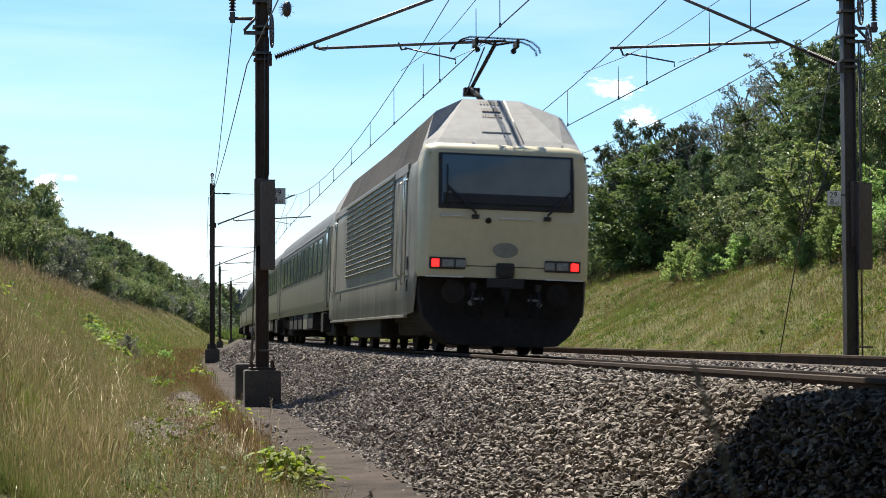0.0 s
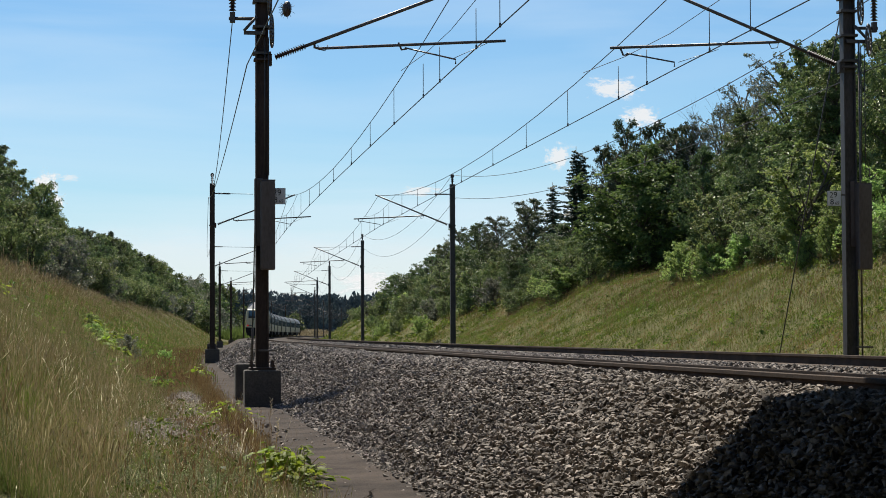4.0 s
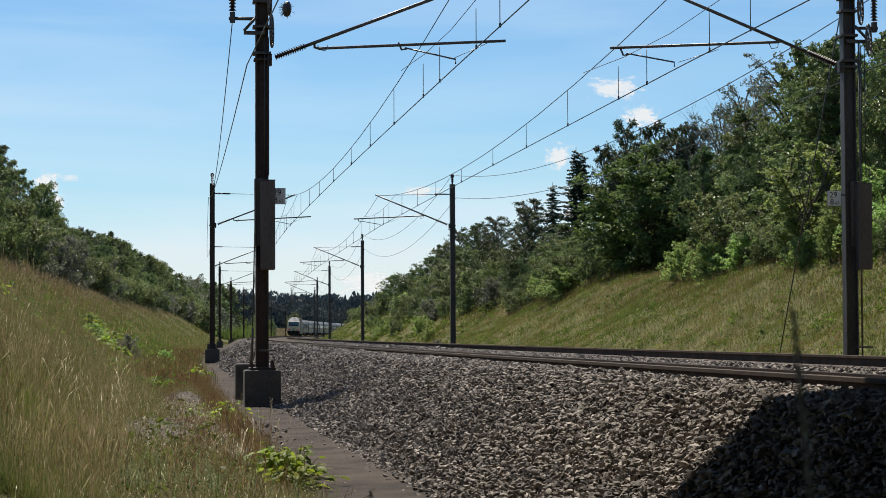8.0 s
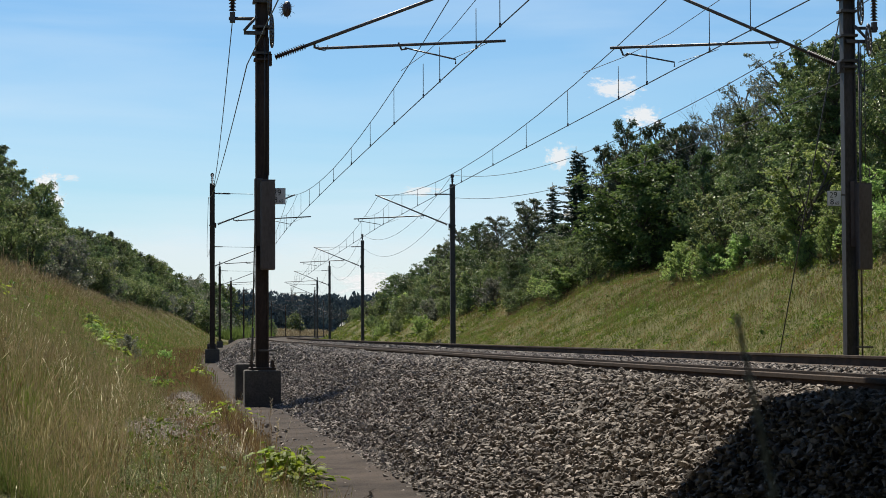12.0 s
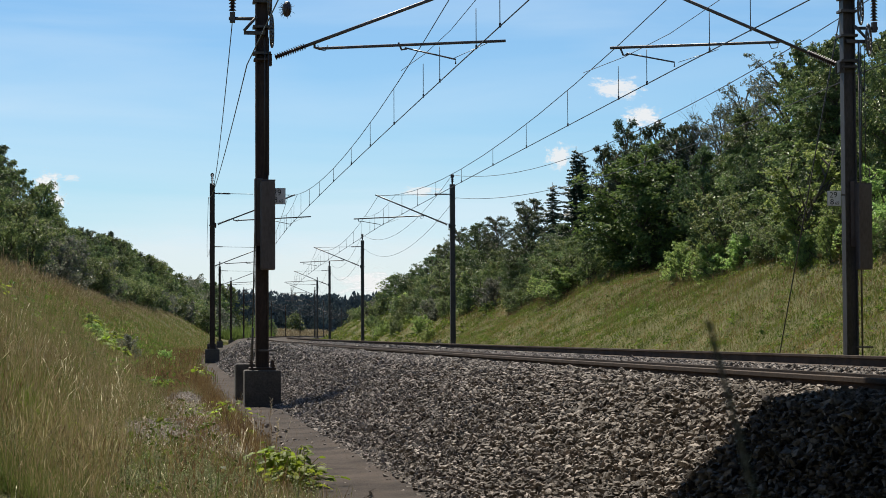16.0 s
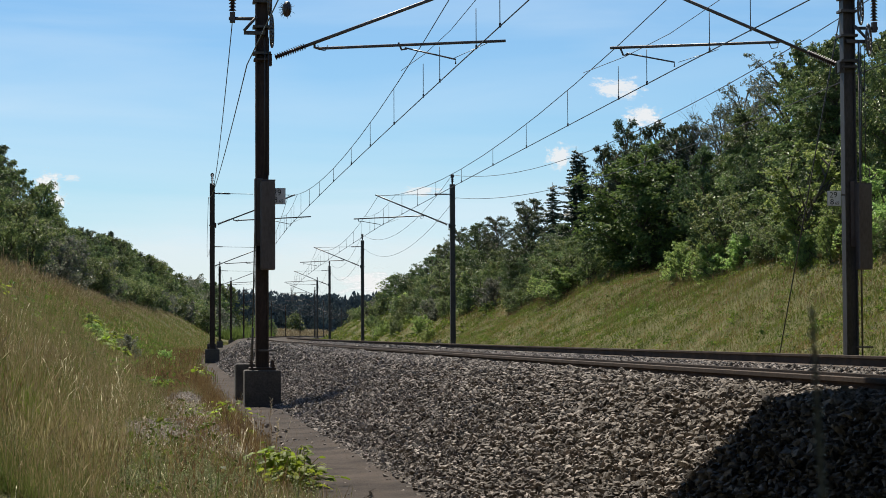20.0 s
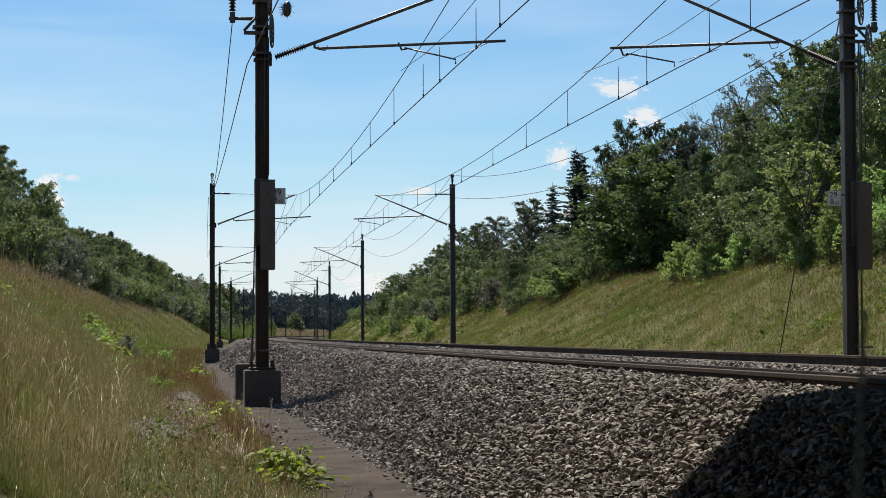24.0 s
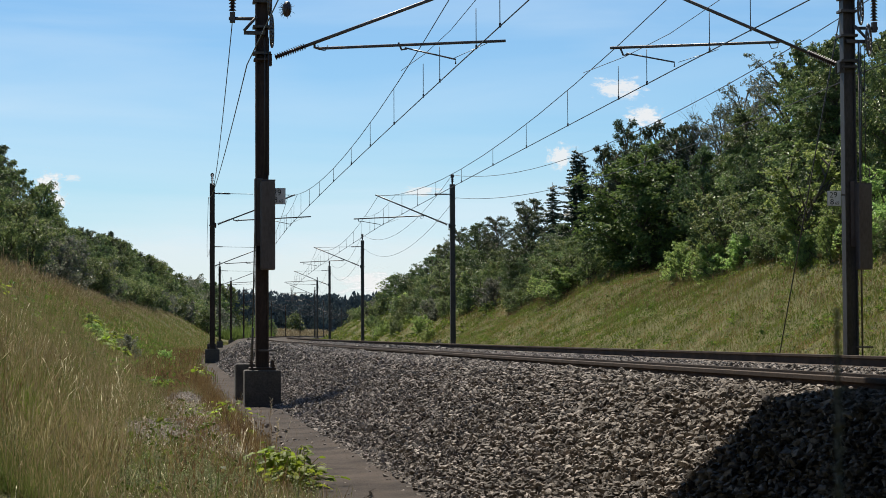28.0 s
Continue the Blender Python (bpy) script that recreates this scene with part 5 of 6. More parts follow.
M_ROOFD = surface("loco_roof_flank", (0.022, 0.020, 0.019), (0.060, 0.052, 0.047), 0.8, scale=1.2, fine=12, bump=0.04, spec=0.12)
M_DARK = surface("dark_underframe", (0.015, 0.013, 0.012), (0.032, 0.028, 0.025), 0.8, scale=1.5, fine=8, bump=0.05, spec=0.2)
# blue-grey base colour stands in for the sky mirrored in the panes
M_GLASS = surface("glass_painted_sky", (0.056, 0.104, 0.136), (0.086, 0.144, 0.184), 0.06, scale=1, fine=3, bump=0.0, spec=0.6)
M_RUBBER = surface("window_rubber", (0.012, 0.012, 0.013), (0.022, 0.022, 0.024), 0.6, scale=3, fine=30, bump=0.0)
M_LAMP = surface("lamp_lens", (0.1, 0.1, 0.1), (0.2, 0.2, 0.2), 0.15, scale=9, fine=60, bump=0.0)
M_RED = glow("tail_light_red", (1.0, 0.02, 0.018), 1.15)
M_RED.node_tree.nodes["Principled BSDF"].inputs["Base Color"].default_value = (0.18, 0.004, 0.004, 1)
M_EMBLEM = surface("emblem_grey", (0.17, 0.17, 0.145), (0.26, 0.26, 0.225), 0.4, scale=3, fine=20, bump=0.0)
M_COACH = surface("coach_pale_grey", (0.21, 0.208, 0.172), (0.28, 0.277, 0.236), 0.4, scale=0.8, fine=10, bump=0.02)
M_COACH_G = surface("coach_green_band", (0.051, 0.061, 0.053), (0.085, 0.094, 0.082), 0.4, scale=0.8, fine=10, bump=0.02)
M_COACH_R = surface("coach_roof_silver", (0.095, 0.098, 0.098), (0.145, 0.148, 0.148), 0.6, scale=0.8, fine=10, bump=0.03, spec=0.25)
M_WHITE = surface("handrail_white", (0.6, 0.6, 0.58), (0.75, 0.75, 0.72), 0.4, scale=3, fine=20, bump=0.0)


def skin(rows, first, last, smooth_faces=True):
    """A skin through rows of points (each row alike); faces between points first..last."""
    bm = bmesh.new()
    vs = [[bm.verts.new(p) for p in r] for r in rows]
    for a, b in zip(vs, vs[1:]):
        for j in range(first, last):
            f = bm.faces.new((a[j], a[j + 1], b[j + 1], b[j]))
            f.smooth = smooth_faces
    for v in [v for v in bm.verts if not v.link_faces]:
        bm.verts.remove(v)
    return bm


def loco_row(y, w, zs, zt, wt, lean=0.0, kx=None, kz=None, zb=0.98):
    """Cross-section of the locomotive from its lower left edge over the roof to its lower right edge."""
    kx, kz = (kx or (w + wt) / 2 + 0.05), (kz or zt - 0.04)
    half = [(w * 0.985, zb), (w, zb + 0.05), (w, max(zb + 0.08, 1.3)), (w, 2.2), (w, zs - 0.35), (w - 0.02, zs - 0.12), (w - 0.07, zs), (kx + 0.03, kz - 0.06), (kx - 0.03, kz), (wt, zt)]
    pts = [(-x, z) for x, z in half] + [(x, z) for x, z in half[::-1]]
    return [Vector((x, y + lean * max(0.0, z - 2.2), z)) for x, z in pts]


def bogie(parent, y, name="bogie", axle=1.4, r=0.55):
    b = part("bogie", box_of((0, y, 0.58), (2.2, 2 * axle + 0.9, 0.62), 0.08), M_DARK, parent)
    for sx in (-1, 1):
        part("side_frame", box_of((sx * 1.08, y, 0.66), (0.16, 2 * axle + 1.2, 0.3), 0.05), M_DARK, b)
        for k in (-1, 1):
            bm = bmesh.new()
            disc(bm, (sx * 0.755, y + k * axle, r), r, 0.13, "X", 28)
            disc(bm, (sx * 0.70, y + k * axle, r), r + 0.028, 0.03, "X", 28)
            disc(bm, (sx * 0.95, y + k * axle, r), 0.16, 0.32, "X", 12)
            part("wheel", bm, M_DARK, b)
            bm = bmesh.new()
            for q in range(9):
                a, e = q * 1.4, (q + 1) * 1.4
                z = 0.82 + q * 0.035
                tube(bm, [(sx * 1.2 + 0.07 * math.cos(a), y + k * axle * 0.6 + 0.07 * math.sin(a), z), (sx * 1.2 + 0.07 * math.cos(e), y + k * axle * 0.6 + 0.07 * math.sin(e), z + 0.035)], 0.018, 4)
            part("spring", bm, M_DARK, b)


def build_loco():
    t = thing("locomotive", Matrix(), "pale cream electric locomotive with raised pantograph and red tail lights", "locomotive")
    L = 18.5
    rows = [loco_row(0.0, 1.27, 3.24, 3.36, 1.10, 0.2, zb=1.25), loco_row(0.03, 1.35, 3.28, 3.42, 1.12, 0.2, zb=1.25), loco_row(0.12, 1.40, 3.30, 3.47, 1.12, 0.2, zb=1.25), loco_row(0.32, 1.43, 3.30, 3.5, 1.12, 0.2, zb=1.25)]
    mid = [loco_row(0.55, 1.45, 3.26, 3.6, 1.04, 0.12, zb=0.66), loco_row(2.0, 1.47, 3.2, 4.42, 0.5, 0.0, 1.08, 4.11, 0.6), loco_row(9.0, 1.47, 3.2, 4.42, 0.56, 0.0, 1.03, 4.06, 0.6), loco_row(15.9, 1.47, 3.2, 4.42, 0.56, 0.0, 1.03, 4.06, 0.6), loco_row(17.9, 1.45, 3.26, 3.6, 1.04, zb=0.66)]
    tail = [loco_row(18.3, 1.42, 3.30, 3.48, 1.12), loco_row(18.5, 1.27, 3.24, 3.36, 1.1)]
    N = 19
    # the shoulders reach further forward than the crown of the roof
    for row, k in ((mid[1], -1), (mid[3], 1)):
        for j, d in ((6, 1.15), (7, 0.8), (8, 0.7)):
            for q in (j, N - j):
                row[q].y += k * d
    body = part("body", skin(rows, 0, N), M_CREAM, t, "cream front shell with rounded corners")
    nose = bmesh.new()
    vs = [nose.verts.new(p) for p in rows[0]]
    for j in range(9):
        f = nose.faces.new((vs[j], vs[j + 1], vs[N - 1 - j], vs[N - j]))
    part("front_panel", nose, M_CREAM, t, "cream front wall")
    back = bmesh.new()
    vs = [back.verts.new(p) for p in tail[1]]
    back.faces.new(vs)
    part("rear_panel", back, M_CREAM, t)
    sides = [rows[-1]] + mid + tail
    part("side_wall", skin(sides, 0, 6), M_SIDE, t, "grey-white weathered side wall with painted reflection streaks")
    part("side_wall", skin(sides, N - 6, N), M_SIDE, t, "grey-white weathered side wall with painted reflection streaks")
    part("roof_flank", skin(mid[1:4], 6, 9, False), M_ROOFD, t, "dark grey sloping roof flank")
    part("roof_flank", skin(mid[1:4], N - 9, N - 6, False), M_ROOFD, t, "dark grey sloping roof flank")
    part("roof", skin(mid[1:4], 9, 10), M_ROOF, t)
    part("roof_nose", skin([rows[-1], mid[0], mid[1]], 6, N - 6, False), M_ROOF, t, "pale grey sloping roof nose")
    part("roof_nose", skin([mid[3], mid[4], tail[0]], 6, N - 6, False), M_ROOF, t)
    # front details, the wall leaning back above the waist
    lean = pose(0, 0, 0, -math.degrees(math.atan(0.2)), 0, 0)

    def front(x, z, proud=0.0):
        return Vector((x, 0.2 * max(0.0, z - 2.2) - proud, z))
    w = part("windscreen_frame", box_of(front(0, 2.84, 0.012), (2.26, 0.05, 0.95), 0.022, lean), M_RUBBER, t)
    part("windscreen", box_of(front(0, 2.87, 0.03), (2.15, 0.05, 0.82), 0.02, lean), M_GLASS, w, "wide windscreen with blue-grey sky reflection in its colour")
    part("dashboard_edge", box_of(front(0, 2.545, 0.034), (2.12, 0.05, 0.17), 0.012, lean), M_RUBBER, w)
    for sx in (-0.52, 0.68):
        bm = bmesh.new()
        e = 1 if sx > 0 else -1
        tip = front(sx + e * (0.42 if sx > 0 else 0.46), 2.74, 0.09)
        tube(bm, [front(sx, 2.25, 0.05), front(sx, 2.31, 0.1), tip], 0.02, 5)
        tube(bm, [tip + Vector((e * 0.01, -0.06, -0.34)), tip + Vector((e * 0.01, 0.07, 0.36))], 0.014, 5)
        box(bm, front(sx, 2.25, 0.04), (0.12, 0.06, 0.07), 0.01)
        part("wiper", bm, M_RUBBER, t)
    for x0, x1, z in ((-1.1, -0.72, 2.25), (-0.12, 0.42, 2.23)):
        part("handrail", tube_of([front(x0, z, 0.0), front(x0 + 0.03, z, 0.05), front(x1 - 0.03, z, 0.05), front(x1, z, 0.0)], 0.013, 5), M_WHITE, t)
    bm = bmesh.new()
    disc(bm, (-0.3, 0.0, 2.19), 0.05, 0.09, "Y", 10)
    part("socket", bm, M_DARK, t)
    bm = bmesh.new()
    r0 = bmesh.ops.create_cone(bm, cap_ends=True, segments=28, radius1=0.21, radius2=0.21, depth=0.012)
    for v in r0["verts"]:
        v.co = Vector((v.co.x, -0.004 + v.co.z, 1.71 + v.co.y * 0.6))
    part("emblem", bm, M_EMBLEM, t, "faded oval emblem")
    for sx in (-1, 1):
        h = part("headlight_housing", box_of((sx * 0.96, -0.005, 1.47), (0.6, 0.06, 0.19), 0.015), M_RUBBER, t)
        part("lamp_glass", box_of((sx * 0.95, -0.018, 1.47), (0.2, 0.05, 0.13), 0.01), M_LAMP, h)
        part("lamp_glass", box_of((sx * 0.74, -0.018, 1.47), (0.17, 0.05, 0.13), 0.01), M_LAMP, h)
        part("tail_light", box_of((sx * 1.16, -0.02, 1.47), (0.125, 0.055, 0.13), 0.012), M_RED, h, "lit red tail light")
        part("side_strip", box_of((sx * 1.0, -0.01, 1.25), (0.62, 0.06, 0.02), 0.004), M_WHITE, t)
    part("step_box", box_of((0.0, -0.03, 1.38), (0.3, 0.12, 0.24), 0.04), M_RUBBER, t)
    part("belt_line", box_of((0.0, 0.005, 1.44), (2.5, 0.03, 0.012), 0.0), M_RUBBER, t)
    # dark lower front with chamfered corners, buffers, coupling
    ap = bmesh.new()
    prof = [(-1.42, 1.25), (-1.43, 0.95), (-1.36, 0.6), (-1.18, 0.35), (-0.93, 0.16), (-0.6, 0.13), (0.6, 0.13), (0.93, 0.16), (1.18, 0.35), (1.36, 0.6), (1.43, 0.95), (1.42, 1.25)]
    fr = [ap.verts.new((x * 0.965, -0.06 + 0.3 * max(0.0, abs(x / 1.43) - 0.6) ** 2 / 0.16, z)) for x, z in prof]
    bk = [ap.verts.new((x * 1.02, 1.2, z)) for x, z in prof]
    for j in range(5):
        ap.faces.new((fr[j], fr[j + 1], fr[10 - j], fr[11 - j]))
    for j in range(len(prof)):
        k = (j + 1) % len(prof)
        ap.faces.new((fr[j], fr[k], bk[k], bk[j]))
    part("apron", ap, M_DARK, t, "black lower front apron")
    for sx in (-0.87, 0.87):
        bm = bmesh.new()
        disc(bm, (sx, -0.07, 1.0), 0.1, 0.2, "Y", 14)
        disc(bm, (sx, -0.16, 1.0), 0.19, 0.04, "Y", 18)
        part("buffer", bm, M_DARK, t)
    bm = bmesh.new()
    box(bm, (0, -0.12, 1.03), (0.14, 0.3, 0.16), 0.02)
    tube(bm, [(0, -0.26, 1.03), (0, -0.3, 0.85), (0, -0.28, 0.62)], 0.035, 6)
    part("coupling_hook", bm, M_DARK, t)
    for sx in (-0.42, 0.42):
        part("brake_hose", tube_of([(sx, -0.08, 0.98), (sx, -0.22, 0.85), (sx * 0.95, -0.18, 0.62)], 0.025, 6), M_DARK, t)
        bm = bmesh.new()
        disc(bm, (sx * 1.35, -0.1, 0.83), 0.045, 0.06, "Y", 8)
        part("hose_valve", bm, M_GALV, t)
        bm = bmesh.new()
        box(bm, (sx * 1.28, -0.1, 1.1), (0.09, 0.12, 0.12), 0.02)
        tube(bm, [(sx * 1.28, -0.12, 1.05), (sx * 1.34, -0.24, 0.86), (sx * 1.15, -0.2, 0.7)], 0.022, 6)
        part("cable_socket", bm, M_RUBBER, t)
        part("hose_cock", box_of((sx * 1.12, -0.15, 0.9), (0.2, 0.05, 0.035), 0.01), M_EMBLEM, t)
    part("coupler_bracket", box_of((0, -0.07, 1.16), (0.62, 0.06, 0.16), 0.02), M_RUBBER, t)
    for sx in (-0.62, 0.62):
        part("rail_guard", box_of((sx, 0.25, 0.12), (0.2, 0.1, 0.2), 0.02), M_DARK, t)
    # sloping roof nose: grilles and hatch
    sl = math.atan2(0.82, 1.28)
    tilt = pose(0, 0, 0, math.degrees(sl), 0, 0)

    def nose_at(x, f, up=0.004):
        return Vector((x, 0.72 + 1.28 * f, 3.60 + 0.82 * f + up))
    hatch = part("roof_hatch", box_of(nose_at(-0.06, 0.3), (0.5, 0.42, 0.03), 0.008, tilt), M_ROOF, t)
    part("roof_opening", box_of(nose_at(-0.06, 0.72), (0.32, 0.13, 0.03), 0.004, tilt), M_RUBBER, t)
    for f, n in ((0.58, 8), (0.9, 6)):
        for k in range(n):
            part("roof_louvre", box_of(nose_at(-0.24 + 0.36 * (k + 0.5) / n, f), (0.026, 0.11, 0.02), 0.0, tilt), M_RUBBER, t)
    # two thin grey lines down the right half of the nose
    for dx in (0.22, 0.3):
        part("roof_cable_duct", tube_of([nose_at(dx + 0.06, -0.05), nose_at(dx - 0.08, 0.98)], 0.012, 5), M_EMBLEM, t)
    # side walls: louvre panels, cab doors, seams, hatches
    for sx in (-1, 1):
        x = sx * 1.472
        panel = part("louvre_panel", box_of((x, 8.4, 2.35), (0.02, 9.6, 1.66), 0.004), M_EMBLEM, t)
        for k in range(15):
            part("louvre", box_of((x + sx * 0.016, 8.4, 1.58 + k * 0.11), (0.045, 9.5, 0.024), 0.006, pose(0, 0, 0, 0, sx * 35, 0)), M_SIDE, panel)
        for k in range(16):
            part("louvre_post", box_of((x + sx * 0.008, 3.75 + k * 0.62, 2.35), (0.014, 0.035, 1.6), 0.0), M_EMBLEM, panel)
        for y in (1.95, 16.3):
            d = part("cab_door", box_of((x, y, 2.12), (0.012, 0.66, 1.9), 0.004), M_DOOR, t, "brown-grey cab door")
            part("door_window", box_of((x + sx * 0.005, y, 2.7), (0.01, 0.44, 0.6), 0.0), M_GLASS, d)
            for dy in (-0.45, 0.45):
                part("handrail", tube_of([(x, y + dy, 1.3), (x + sx * 0.06, y + dy, 1.34), (x + sx * 0.06, y + dy, 2.9), (x, y + dy, 2.94)], 0.014, 5), M_EMBLEM, d)
        for y, z, a, b in ((1.35, 1.5, 0.14, 0.22), (1.35, 1.12, 0.14, 0.2), (2.9, 1.15, 0.26, 0.18), (14.5, 1.15, 0.26, 0.18)):
            part("side_hatch", box_of((x, y, z), (0.014, a, b), 0.003), M_RUBBER, t)
        part("gutter", box_of((x - sx * 0.03, 9.2, 3.14), (0.05, 15.2, 0.16), 0.01), M_ROOF, t, "pale grey gutter strip")
        part("sill_beam", box_of((x - sx * 0.02, 9.25, 0.6), (0.06, 15.6, 0.05), 0.008), M_SIDE, t)
        part("side_seam", box_of((x, 9.2, 1.3), (0.012, 16.4, 0.025), 0.0), M_EMBLEM, t)
        part("skirt", box_of((sx * 1.36, 9.25, 0.8), (0.06, 7.2, 0.36), 0.02, pose(0, 0, 0, 0, sx * 18, 0)), M_ROOFD, t, "grey lower skirt")
        part("tank", box_of((sx * 1.0, 9.25, 0.5), (0.7, 5.6, 0.56), 0.1), M_DARK, t, "dark underfloor tank")
    part("underframe", box_of((0, 9.25, 0.86), (2.5, 16.8, 0.3), 0.04), M_DARK, t)
    for y in (3.75, 14.75):
        bogie(t, y)
    # pantograph
    pan = part("pantograph", box_of((0, 3.65, 4.46), (0.6, 1.3, 0.05), 0.01), M_DARK, t, "raised single-arm pantograph")
    for dx, dy in ((-0.28, -0.5), (0.28, -0.5), (-0.28, 0.5), (0.28, 0.5)):
        bm = bmesh.new()
        insulator(bm, (dx, 3.65 + dy, 4.36), (dx, 3.65 + dy, 4.46), 3, 0.07, 0.04)
        part("support_insulator", bm, M_INSUL, pan)
    bm = bmesh.new()
    tube(bm, [(0, 3.05, 4.52), (0, 4.5, 4.92)], 0.05, 8)
    box(bm, (0, 4.45, 4.84), (0.3, 0.2, 0.16), 0.02)
    part("lower_arm", bm, M_DARK, pan)
    bm = bmesh.new()
    tube(bm, [(0.0, 4.5, 4.92), (0.0, 1.75, 5.37)], 0.036, 8)
    tube(bm, [(0.0, 1.75, 5.35), (-0.32, 1.7, 5.41)], 0.022, 6)
    tube(bm, [(0.0, 1.75, 5.35), (0.32, 1.7, 5.41)], 0.022, 6)
    part("upper_arm", bm, M_DARK, pan)
    part("control_rod", tube_of([(-0.12, 4.4, 4.78), (-0.18, 1.8, 5.31)], 0.014, 5), M_DARK, pan)
    bm = bmesh.new()
    for dy in (-0.17, 0.17):
        y = 1.7 + dy
        tube(bm, [(-0.76, y, 5.21), (-0.73, y, 5.30), (-0.62, y, 5.39), (-0.48, y, 5.44), (0.48, y, 5.44), (0.62, y, 5.39), (0.73, y, 5.30), (0.76, y, 5.21)], 0.016, 6)
    for sx in (-0.36, 0.36):
        box(bm, (sx, 1.7, 5.36), (0.05, 0.44, 0.13), 0.01)
        disc(bm, (sx * 0.88, 1.7, 5.25), 0.05, 0.03, "Y", 10)
    part("collector_head", bm, M_DARK, pan)
    bm = bmesh.new()
    box(bm, (0, 10, 4.42), (0.7, 5.5, 0.16), 0.04)
    part("roof_gear", bm, M_ROOFD, t)
    return t


def coach_row(y):
    half = [(1.36, 0.92), (1.41, 1.15), (1.415, 1.95), (1.415, 2.95), (1.36, 3.2), (1.22, 3.48), (0.95, 3.74), (0.55, 3.93), (0.2, 4.0)]
    pts = [(-x, z) for x, z in half] + [(x, z) for x, z in half[::-1]]
    return [Vector((x, y, z)) for x, z in pts]


def build_coach():
    """A passenger coach from y = 0 to its length."""
    t = thing("passenger_coach", Matrix(), "pale grey passenger coach with green window band and silver roof", "coach", "coaches of the train")
    L = 26.0
    rows = [coach_row(y) for y in (0.25, 6, 13, 20, L - 0.25)]
    n = 17
    for a, b, mat, nm, lab in ((0, 2, M_COACH, "lower_wall", "pale grey lower wall"), (n - 2, n, M_COACH, "lower_wall", "pale grey lower wall"), (2, 3, M_COACH_G, "window_band", "dark green window band"),
                               (n - 3, n - 2, M_COACH_G, "window_band", "dark green window band"), (3, n - 3, M_COACH_R, "roof", "ribbed silver roof")):
        part(nm, skin(rows, a, b), mat, t, lab)
    for i, r in ((0, rows[0]), (1, rows[-1])):
        bm = bmesh.new()
        bm.faces.new([bm.verts.new(p) for p in r])
        part("end_wall", bm, M_COACH_G, t, "dark green end wall")
        part("gangway", box_of((0, 0.1 if i == 0 else L - 0.1, 2.2), (1.0, 0.4, 2.2), 0.06), M_RUBBER, t)
    for sx in (-1, 1):
        x = sx * 1.418
        for k in range(11):
            y = 3.6 + k * 1.88
            wf = part("window_frame", box_of((x, y, 2.42), (0.02, 1.3, 0.98), 0.006), M_RUBBER, t)
            part("window_pane", box_of((x + sx * 0.006, y, 2.42), (0.02, 1.18, 0.86), 0.004), M_GLASS, wf)
        for y in (1.3, L - 1.3):
            d = part("door", box_of((x, y, 2.05), (0.02, 0.84, 2.1), 0.006), M_COACH_G, t)
            part("door_pane", box_of((x + sx * 0.006, y, 2.5), (0.02, 0.5, 0.85), 0.004), M_GLASS, d)
            part("foot_step", box_of((sx * 1.38, y, 0.6), (0.22, 0.8, 0.5), 0.02), M_DARK, t)
        for k in range(5):
            part("equipment_box", box_of((sx * 1.15, 8.0 + k * 2.45, 0.68), (0.4, 1.9, 0.46), 0.03), M_EMBLEM if k == 1 else M_DARK, t)
        part("gutter", box_of((sx * 1.4, L / 2, 3.06), (0.03, L - 0.6, 0.035), 0.004), M_WHITE, t)
    for k in range(5):
        part("roof_rib", box_of((0, L / 2, 4.0), (0.04, L - 2, 0.03), 0.0) if k == 2 else box_of(((k - 2) * 0.35, L / 2, 3.99 - 0.07 * abs(k - 2)), (0.035, L - 2, 0.03), 0.0), M_COACH_R, t)
    part("underframe", box_of((0, L / 2, 0.78), (2.3, L - 1.0, 0.4), 0.03), M_DARK, t)
    for y in (3.4, L - 3.4):
        bogie(t, y, axle=1.25, r=0.46)
    return t


loco = build_loco()
coach = build_coach()
coaches = [coach] + [copy_thing(coach, Matrix()) for k in range(7)]

